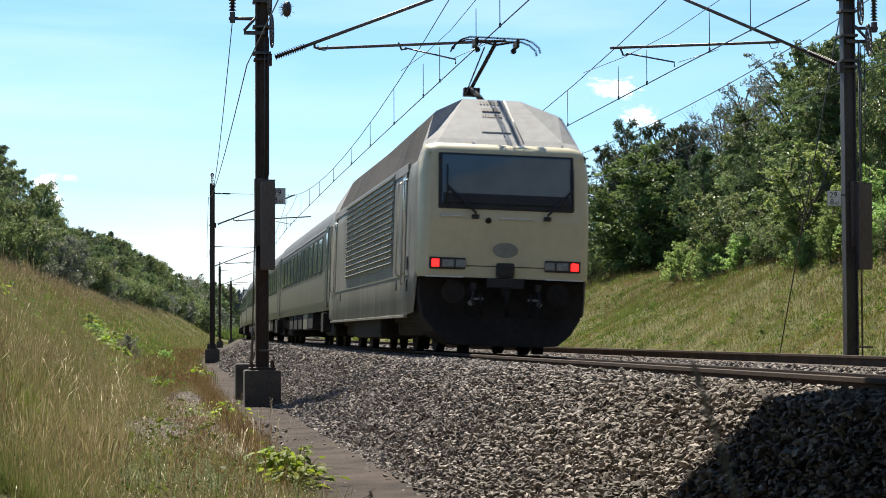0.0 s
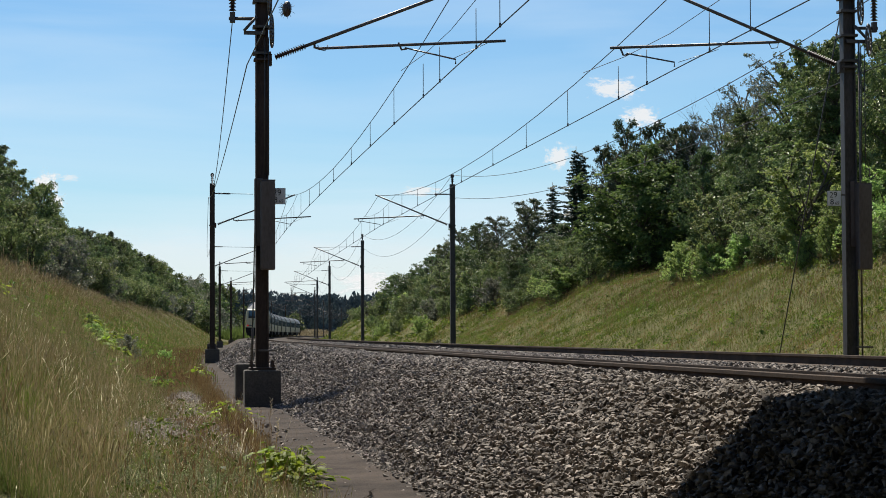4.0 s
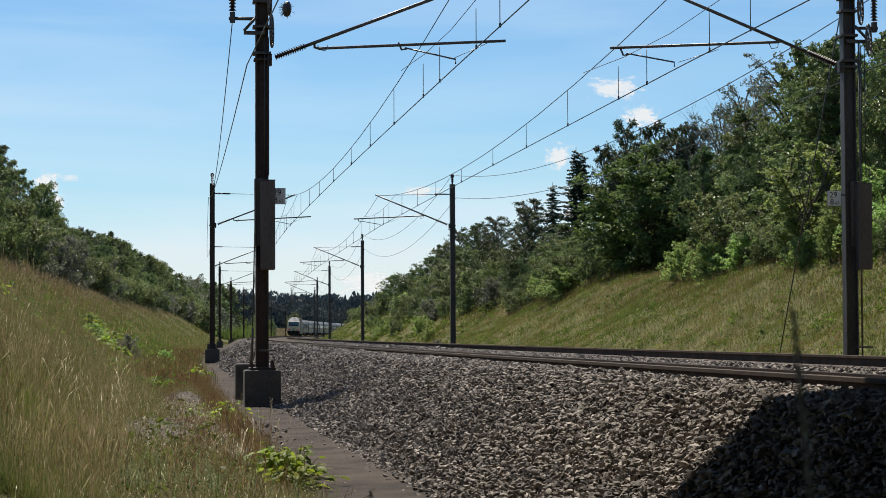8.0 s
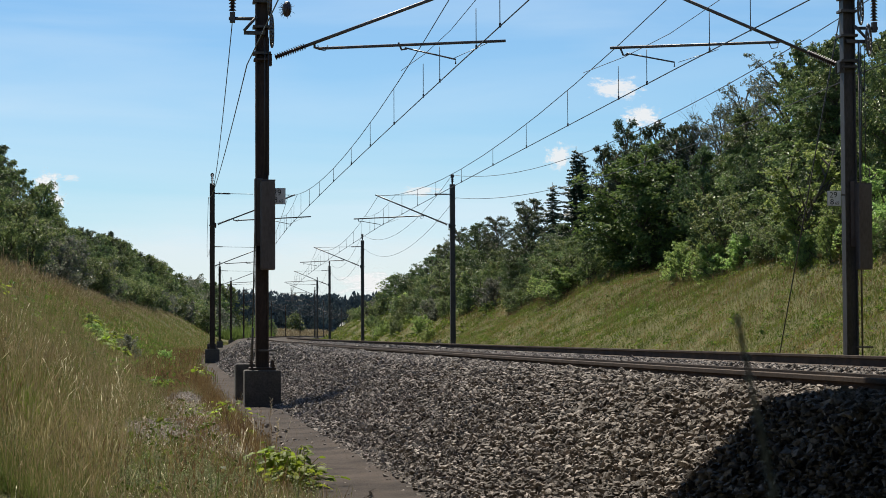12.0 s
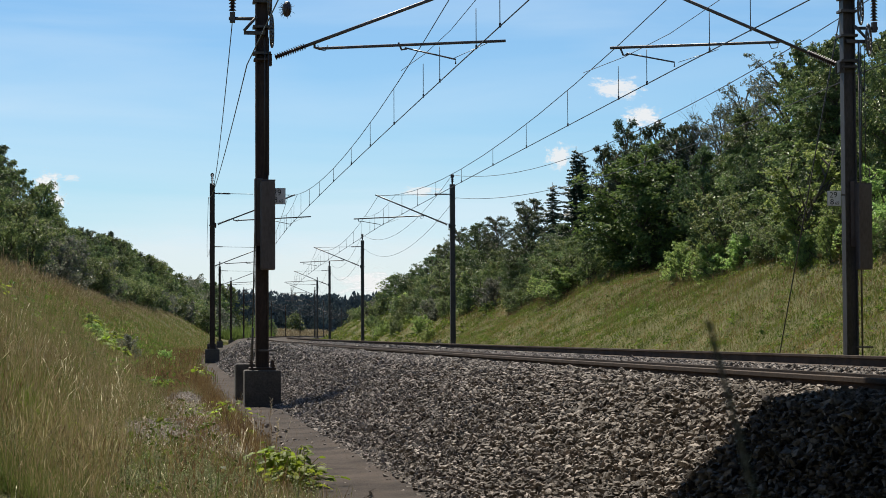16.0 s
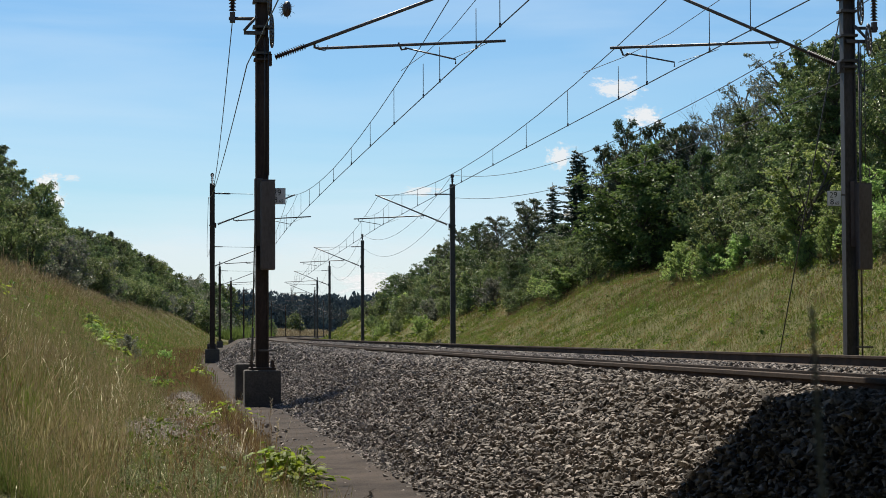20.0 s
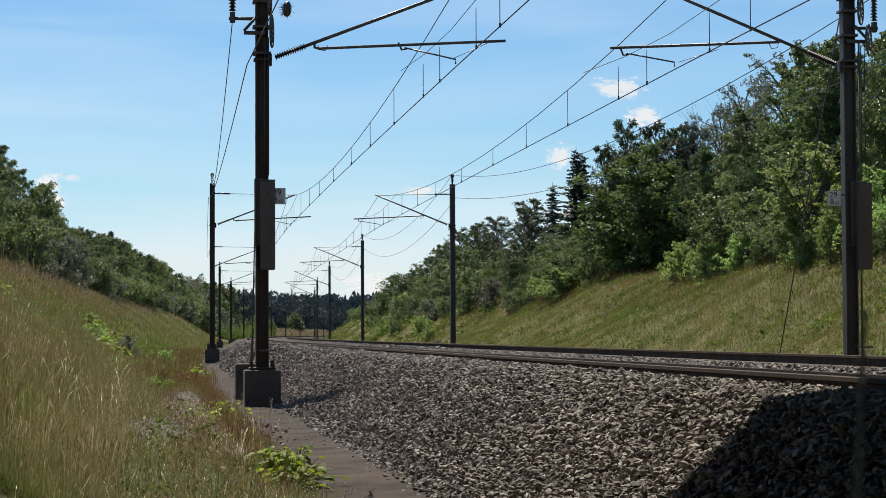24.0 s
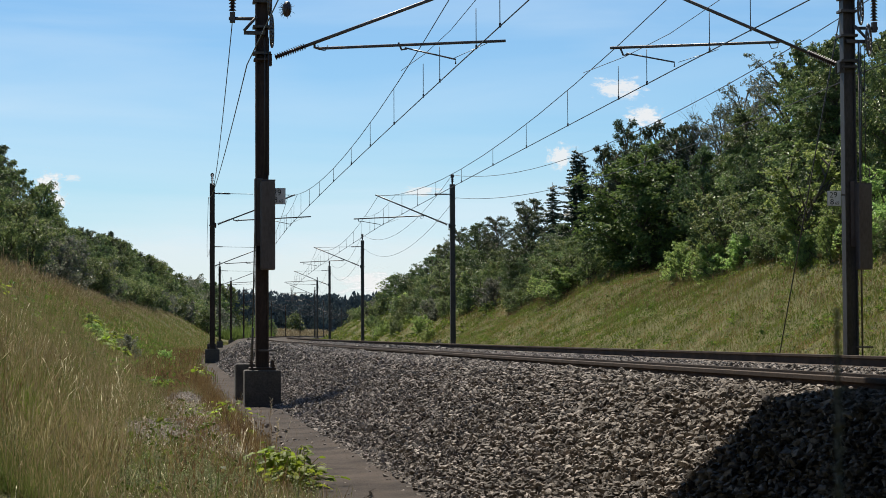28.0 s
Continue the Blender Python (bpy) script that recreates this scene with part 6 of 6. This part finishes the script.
# ---- weeds ----
def weed(s, u, height, n_leaf, leaf, seed, label, mat=M_WEED):
    r = np.random.default_rng(seed)
    t = thing("weed", Matrix.Translation(at(s, u, float(level(np.array(s), np.array(u))) - 0.02)), label, "weed", "weeds by the path")
    stems, V, F = bmesh.new(), [], []
    for i in range(n_leaf):
        a, el = r.uniform(0, 6.28), r.uniform(0.25, 1.0)
        d = Vector((math.cos(a) * (1.15 - el) * 1.2, math.sin(a) * (1.15 - el) * 1.2, el)) * height * r.uniform(0.6, 1.05)
        tube(stems, [(0, 0, 0), d * 0.5 + Vector((0, 0, 0.04)), d], 0.005, 4, 0.0025, False)
        out = Vector((math.cos(a), math.sin(a), r.uniform(-0.35, 0.25))).normalized()
        side = out.cross(Vector((r.normal() * 0.3, r.normal() * 0.3, 1))).normalized()
        up = side.cross(out)
        L = leaf * r.uniform(0.6, 1.3)
        lob = [(0, 0), (0.22, 0.3), (0.32, 0.2), (0.5, 0.42), (0.62, 0.24), (0.8, 0.26), (1.0, 0.0)]
        b = len(V)
        for f, w in lob:
            V.append(d + out * (L * f) + up * (-0.25 * L * f * f))
        for f, w in lob:
            V.append(d + out * (L * f) + side * (L * w) + up * (0.12 * L * w - 0.25 * L * f * f))
        for f, w in lob:
            V.append(d + out * (L * f) - side * (L * w) + up * (0.12 * L * w - 0.25 * L * f * f))
        for j in range(6):
            F += [(b + j, b + j + 1, b + 8 + j, b + 7 + j), (b + j + 1, b + j, b + 14 + j, b + 15 + j)]
    part("stalk", stems, mat, t)["kind"] = "stuff"
    part("foliage", mesh_from("foliage", V, F), mat, t)["kind"] = "stuff"
    return t


rt0 = random.Random(31)
by_path = [(19.2, -4.36, 0.4, 130, 0.085), (19.8, -4.5, 0.38, 100, 0.08), (20.6, -4.4, 0.3, 80, 0.08), (18.6, -4.42, 0.3, 60, 0.08), (32.5, -4.42, 0.42, 50, 0.09), (31.8, -4.55, 0.3, 30, 0.08), (36.5, -4.62, 0.28, 20, 0.1), (18.6, -6.75, 0.18, 18, 0.13), (19.6, -6.5, 0.22, 16, 0.11), (18.5, -5.2, 0.12, 14, 0.1), (60, -4.62, 0.5, 24, 0.24), (34.0, -4.97, 0.24, 12, 0.08)]
on_slope = [(27.0, -4.45, 0.2, 12, 0.1), (23.5, -6.6, 0.25, 14, 0.1), (66, -7.3, 0.6, 46, 0.2), (70, -7.7, 0.65, 50, 0.22), (73, -8.1, 0.6, 50, 0.22), (77, -8.2, 0.6, 46, 0.22), (70, -7.0, 0.5, 40, 0.2), (80, -7.6, 0.6, 40, 0.22), (52, -9.6, 0.5, 36, 0.16), (47, -10.4, 0.5, 36, 0.16)]
for i, (s, u, h, n, lf) in enumerate(by_path + on_slope):
    weed(s, u, h, n, lf, 100 + i, "bright green leafy weed growing beside the path")


def herb(s, u, height, seed):
    """Thin upright stems with small narrow leaves all the way up."""
    r = np.random.default_rng(seed)
    t = thing("herb", Matrix.Translation(at(s, u, float(level(np.array(s), np.array(u))) - 0.02)), "grey-green upright herb in the dry grass beside the path", "herb", "herbs by the path")
    stems, V, F = bmesh.new(), [], []
    for i in range(int(r.integers(4, 9))):
        foot = Vector((r.normal() * 0.05, r.normal() * 0.05, 0))
        tip = foot + Vector((r.normal() * 0.12, r.normal() * 0.12, 1)) * height * r.uniform(0.6, 1.1)
        tube(stems, [foot, foot.lerp(tip, 0.5) + Vector((r.normal() * 0.01, r.normal() * 0.01, 0)), tip], 0.0035, 4, 0.002, False)
        n = int(r.integers(14, 24))
        for k in range(n):
            f = 0.18 + 0.82 * k / n
            a = k * 2.4 + r.uniform(-0.4, 0.4)
            out = Vector((math.cos(a), math.sin(a), r.uniform(0.2, 0.9))).normalized()
            side = out.cross(Vector((0, 0, 1))).normalized()
            size = 0.05 * (1.15 - f) + 0.012
            p, b = foot.lerp(tip, f), len(V)
            V += [p, p + out * size * 0.5 + side * size * 0.17, p + out * size - Vector((0, 0, size * 0.15)), p + out * size * 0.5 - side * size * 0.17]
            F += [(b, b + 1, b + 2, b + 3)]
    part("stalk", stems, M_GREYHERB, t)["kind"] = "stuff"
    part("foliage", mesh_from("foliage", V, F), M_GREYHERB, t)["kind"] = "stuff"


for i in range(60):
    herb(17.2 + 4.4 * rt0.random() ** 1.4, -4.45 - 2.9 * rt0.random(), 0.2 + 0.16 * rt0.random(), 300 + i)
# two pale dry stalks before the ballast
for i, (s, u, h) in enumerate(((30.5, -3.97, 0.45), (24.5, -4.22, 0.4))):
    t = thing("dry_stalk", Matrix.Translation(at(s, u, -1.03)), "thin pale dry plant stalk at the path edge", "stalk", "dry stalks")
    bm = bmesh.new()
    tube(bm, [(0, 0, 0), (0.02, 0, h * 0.5), (0.05, 0.01, h)], 0.003, 5, 0.002)
    for k in range(10):
        z = h * (0.45 + 0.055 * k)
        tube(bm, [(0.03, 0, z), (0.03 + 0.02 * (-1) ** k, 0.0, z + 0.03)], 0.004, 4, 0.002)
    part("stem", bm, M_PALE, t)

# crack across the path
bm = bmesh.new()
line = [(17.3, -4.02), (17.55, -3.93), (17.7, -3.86), (17.95, -3.8), (18.3, -3.78), (18.6, -3.7)]
vs = []
for i, (s, u) in enumerate(line):
    w = 0.016 * (1 - abs(i - 2) / 5)
    vs.append((bm.verts.new(at(s, u - w, -1.004)), bm.verts.new(at(s + 0.03, u + w, -1.004))))
for a, b in zip(vs, vs[1:]):
    bm.faces.new((a[0], a[1], b[1], b[0]))
part("crack", bm, M_CRACK, path)

# ---- swaying grass stalk close to the camera: a still foot and an upper half that bends at a node ----
stalk = thing("grass_stalk", Matrix.Translation((0.288, 1.6, -1.02)), "single tall dry grass stalk swaying in the wind", "grass stalk")
part("stem", tube_of([(0.03, 0.02, 0), (0.012, 0.01, 0.5), (0, 0, 0.955)], 0.0034, 6, 0.003), M_STALK, stalk)
bm = bmesh.new()
tube(bm, [(0, 0, 0), (0.002, 0, 0.1), (0.003, 0, 0.22), (0, 0, 0.30), (-0.004, 0, 0.395)], 0.0034, 6, 0.0012)
stalk_top = part("upper_stem", bm, M_STALK, stalk)
bm = bmesh.new()
for k in range(44):
    z = 0.235 + 0.155 * k / 44
    a = k * 2.4
    c = Vector((0.003 - 0.007 * (z - 0.22) / 0.17, 0, z))
    w = 0.006 * (1 - 0.6 * k / 44)
    tube(bm, [c, c + Vector((math.cos(a) * w, math.sin(a) * w, 0.009))], 0.0017, 4, 0.0006)
part("seed_head", bm, M_STALK, stalk_top)
part("blade", tube_of([(0.002, 0, 0.16), (0.006, 0, 0.215), (0.011, 0, 0.24)], 0.0016, 4, 0.0004), M_STALK, stalk_top)
# lean of the upper half in degrees, and how far the train's draught bows it down along the line at first
BOW = ((0.0, 0.1, 0.2, 0.3, 0.5, 4.6, 5.5, 5.8, 6.0, 6.25, 6.5), (-24, -29, -33, -40, -64, -64, -26, 0, -8, -13, 0))
SWAY = [(0, -11), (0.1, -13.2), (0.2, -13.6), (0.3, -16.7), (0.5, -22), (4.6, -38), (5.5, -33.9), (5.8, -36.4), (6, -23.1), (6.25, -28.1), (6.5, -29.3), (6.8, 2.9), (7, -6.1), (7.5, 2.6), (8, -2.4), (8.5, -10.6), (9, -3.1),
        (10, 0), (11, -3.8), (12, -8.7), (12.5, -1.7), (13.5, -8.3), (14.5, -12.1), (15, -11.8), (16, -11.9), (17, -9.7), (18, -4), (19, 7), (20, -0.3), (20.5, -8.3), (21, -17.7), (21.5, -11.6),
        (22.5, -11.8), (23.5, -5), (24, 5.6), (24.5, 9.8), (25, 13.7), (25.5, 12.4), (26, 9.3), (27, 5.4), (28, 2.5)]

# ---- tufts of tall grass that sway in the draught of the train and in the wind ----
def build_tuft(n, height, radius, mat):
    r = np.random.default_rng(77)
    V, F = [], []
    for i in range(n):
        a, d = r.uniform(0, 6.28), radius * math.sqrt(r.random())
        base = Vector((math.cos(a) * d, math.sin(a) * d, -0.03))
        h = height * r.lognormal(0, 0.2)
        bend = Vector((r.normal() * 0.16 + 0.04, r.normal() * 0.16 + 0.05, 0)) * h
        side = Vector((math.cos(a * 3), math.sin(a * 3), 0)) * 0.0013
        mid, tip = base + bend * 0.4 + Vector((0, 0, h * 0.6)), base + bend + Vector((0, 0, h * 0.93))
        neck = mid.lerp(tip, 0.7)
        b = len(V)
        V += [base - side, base + side, mid - side, mid + side, neck - side * 3, neck + side * 3, tip]
        F += [(b, b + 1, b + 3, b + 2), (b + 2, b + 3, b + 5, b + 4), (b + 4, b + 5, b + 6)]
    t = thing("grass_tuft", Matrix(), "tuft of tall dry grass that sways on the meadow slope", "grass", "swaying grass tufts")
    part("stalk", mesh_from("stalk", V, F), mat, t)["kind"] = "stuff"
    return t


tufts = []
rt = random.Random(21)
first, short = build_tuft(110, 0.46, 0.34, M_STRAW), build_tuft(45, 0.25, 0.13, M_RUST_GRASS)
for k in range(22):
    s, u = 17.5 + 22 * rt.random() ** 1.4, rt.uniform(-9.6, -5.9)
    if k >= 17:
        s, u = rt.uniform(20, 36), rt.uniform(-4.62, -4.42)
    o = first if k == 0 else short if k == 17 else copy_thing(first if k < 17 else short, Matrix())
    tufts.append((o, at(s, u, float(level(np.array(s), np.array(u)))), rt.uniform(0, 360), rt.random(), rt.uniform(0.8, 1.25)))

# ---- clouds, far off ----
def cloud_material(seed, dense, low):
    m, n, l, p = nodes_of("cloud_vapour")
    tc = n.new("ShaderNodeTexCoord")
    mp = n.new("ShaderNodeMapping")
    mp.inputs["Location"].default_value = (seed, seed * 0.7, 0)
    tx = n.new("ShaderNodeTexNoise")
    tx.inputs["Scale"].default_value, tx.inputs["Detail"].default_value = 2.6, 10
    tx.inputs["Roughness"].default_value = 0.68
    gr = n.new("ShaderNodeTexGradient")
    gr.gradient_type = "SPHERICAL"
    l.new(tc.outputs["Object"], mp.inputs["Vector"])
    l.new(mp.outputs["Vector"], tx.inputs["Vector"])
    l.new(tc.outputs["Object"], gr.inputs["Vector"])
    rough = n.new("ShaderNodeMath")
    rough.operation = "MULTIPLY_ADD"
    rough.inputs[1].default_value, rough.inputs[2].default_value = (1.9, -0.45) if low > 0.8 else (1.0, 0.0)
    l.new(tx.outputs["Fac"], rough.inputs[0])
    ad = n.new("ShaderNodeMath")
    ad.operation = "ADD"
    l.new(rough.outputs["Value"], ad.inputs[0])
    l.new(gr.outputs["Fac"], ad.inputs[1])
    mr = n.new("ShaderNodeMapRange")
    mr.interpolation_type = "SMOOTHSTEP"
    mr.inputs["From Min"].default_value, mr.inputs["From Max"].default_value = low, low + 0.4 + 0.4 * (low < 0.8)
    mr.inputs["To Max"].default_value = dense
    l.new(ad.outputs["Value"], mr.inputs["Value"])
    em = n.new("ShaderNodeEmission")
    em.inputs["Color"].default_value, em.inputs["Strength"].default_value = (1.0, 1.0, 1.0, 1), 0.6
    tr = n.new("ShaderNodeBsdfTransparent")
    mx = n.new("ShaderNodeMixShader")
    edge = n.new("ShaderNodeMath")
    edge.operation = "MULTIPLY"
    ge = n.new("ShaderNodeMapRange")
    ge.inputs["From Max"].default_value = 0.25
    l.new(gr.outputs["Fac"], ge.inputs["Value"])
    l.new(mr.outputs["Result"], edge.inputs[0])
    l.new(ge.outputs["Result"], edge.inputs[1])
    l.new(edge.outputs["Value"], mx.inputs["Fac"])
    l.new(tr.outputs["BSDF"], mx.inputs[1])
    l.new(em.outputs["Emission"], mx.inputs[2])
    l.new(mx.outputs["Shader"], n["Material Output"].inputs["Surface"])
    return m


FAR = 4000.0
PX = FAR / 3700.0
clouds = []
for i, (cx, cy, w, h, dense, dx) in enumerate(((1088, 157, 84, 38, 0.85, 10), (1138, 206, 62, 34, 0.9, 8), (992, 276, 46, 40, 0.85, 4), (745, 337, 56, 18, 0.8, 3), (73, 318, 48, 38, 0.95, 5), (90, 350, 28, 28, 0.9, 5), (650, 500, 120, 40, 0.95, 2), (300, 470, 430, 95, 0.42, 2), (690, 490, 430, 110, 0.42, 2), (108, 306, 34, 12, 0.6, 5))):
    bm = bmesh.new()
    bmesh.ops.create_grid(bm, x_segments=1, y_segments=1, size=1.0)
    me = bpy.data.meshes.new("backdrop_cloud")
    bm.to_mesh(me)
    bm.free()
    me.materials.append(cloud_material(3.1 * i + 1, dense, 0.55 if w > 200 else 0.9))
    o = new("backdrop_cloud", me)
    o.scale = (w * PX, h * PX, 1)
    tagged(o, "small white fair-weather cloud in the distance", "cloud", "clouds", "structure")
    place = Vector(((cx - 784) * PX, FAR + 9.0 * i, 0.311 - (cy - 591.3) * PX))
    clouds.append((o, place, dx * PX))


# ---- what moves ----
SPEED, S_TAIL = 56.4, 34.65


def motions():
    times = [0.0] + [0.5 * k for k in range(1, 8)] + [4.0 + k for k in range(25)]
    offs = [(loco, 0.0, 0.0)] + [(c, 18.9 + 26.4 * k, 26.0) for k, c in enumerate(coaches)]
    for ob, back, length in offs:
        rows = []
        for t in times:
            s = S_TAIL + SPEED * t + back
            rows.append((t, frame_at(s, 0.065, -0.032, CANT - 0.35)))
        walk(ob, rows)
    walk(stalk_top, [(t, pose(0, 0, 0.955, float(np.interp(t, *BOW)), 0, 0) @ pose(0, 0, 0, 0, a, 0)) for t, a in SWAY])
    gusts = [0.0, 0.4] + [0.4 + 0.32 * k for k in range(1, 14)] + [5.6 + 1.4 * k for k in range(17)]
    for o, place, turn, phase, pace in tufts:
        rows = []
        for t in gusts:
            draught = math.exp(-((t - 1.9) / 1.1) ** 2)
            w = 2 * math.pi * (0.95 * pace * t + phase)
            rows.append((t, Matrix.Translation(place) @ pose(0, 0, 0, -12 * draught - (9 * draught + 1.5) * math.sin(w), (8 * draught + 2) * math.cos(1.3 * w), 0) @ pose(0, 0, 0, 0, 0, turn)))
        walk(o, rows)
    for o, place, dx in clouds:
        turn = pose(0, 0, 0, 90, 0, 0)
        walk(o, [(0.0, Matrix.Translation(place) @ turn), (28.0, Matrix.Translation(place + Vector((dx, 0, 0))) @ turn)])


motions()
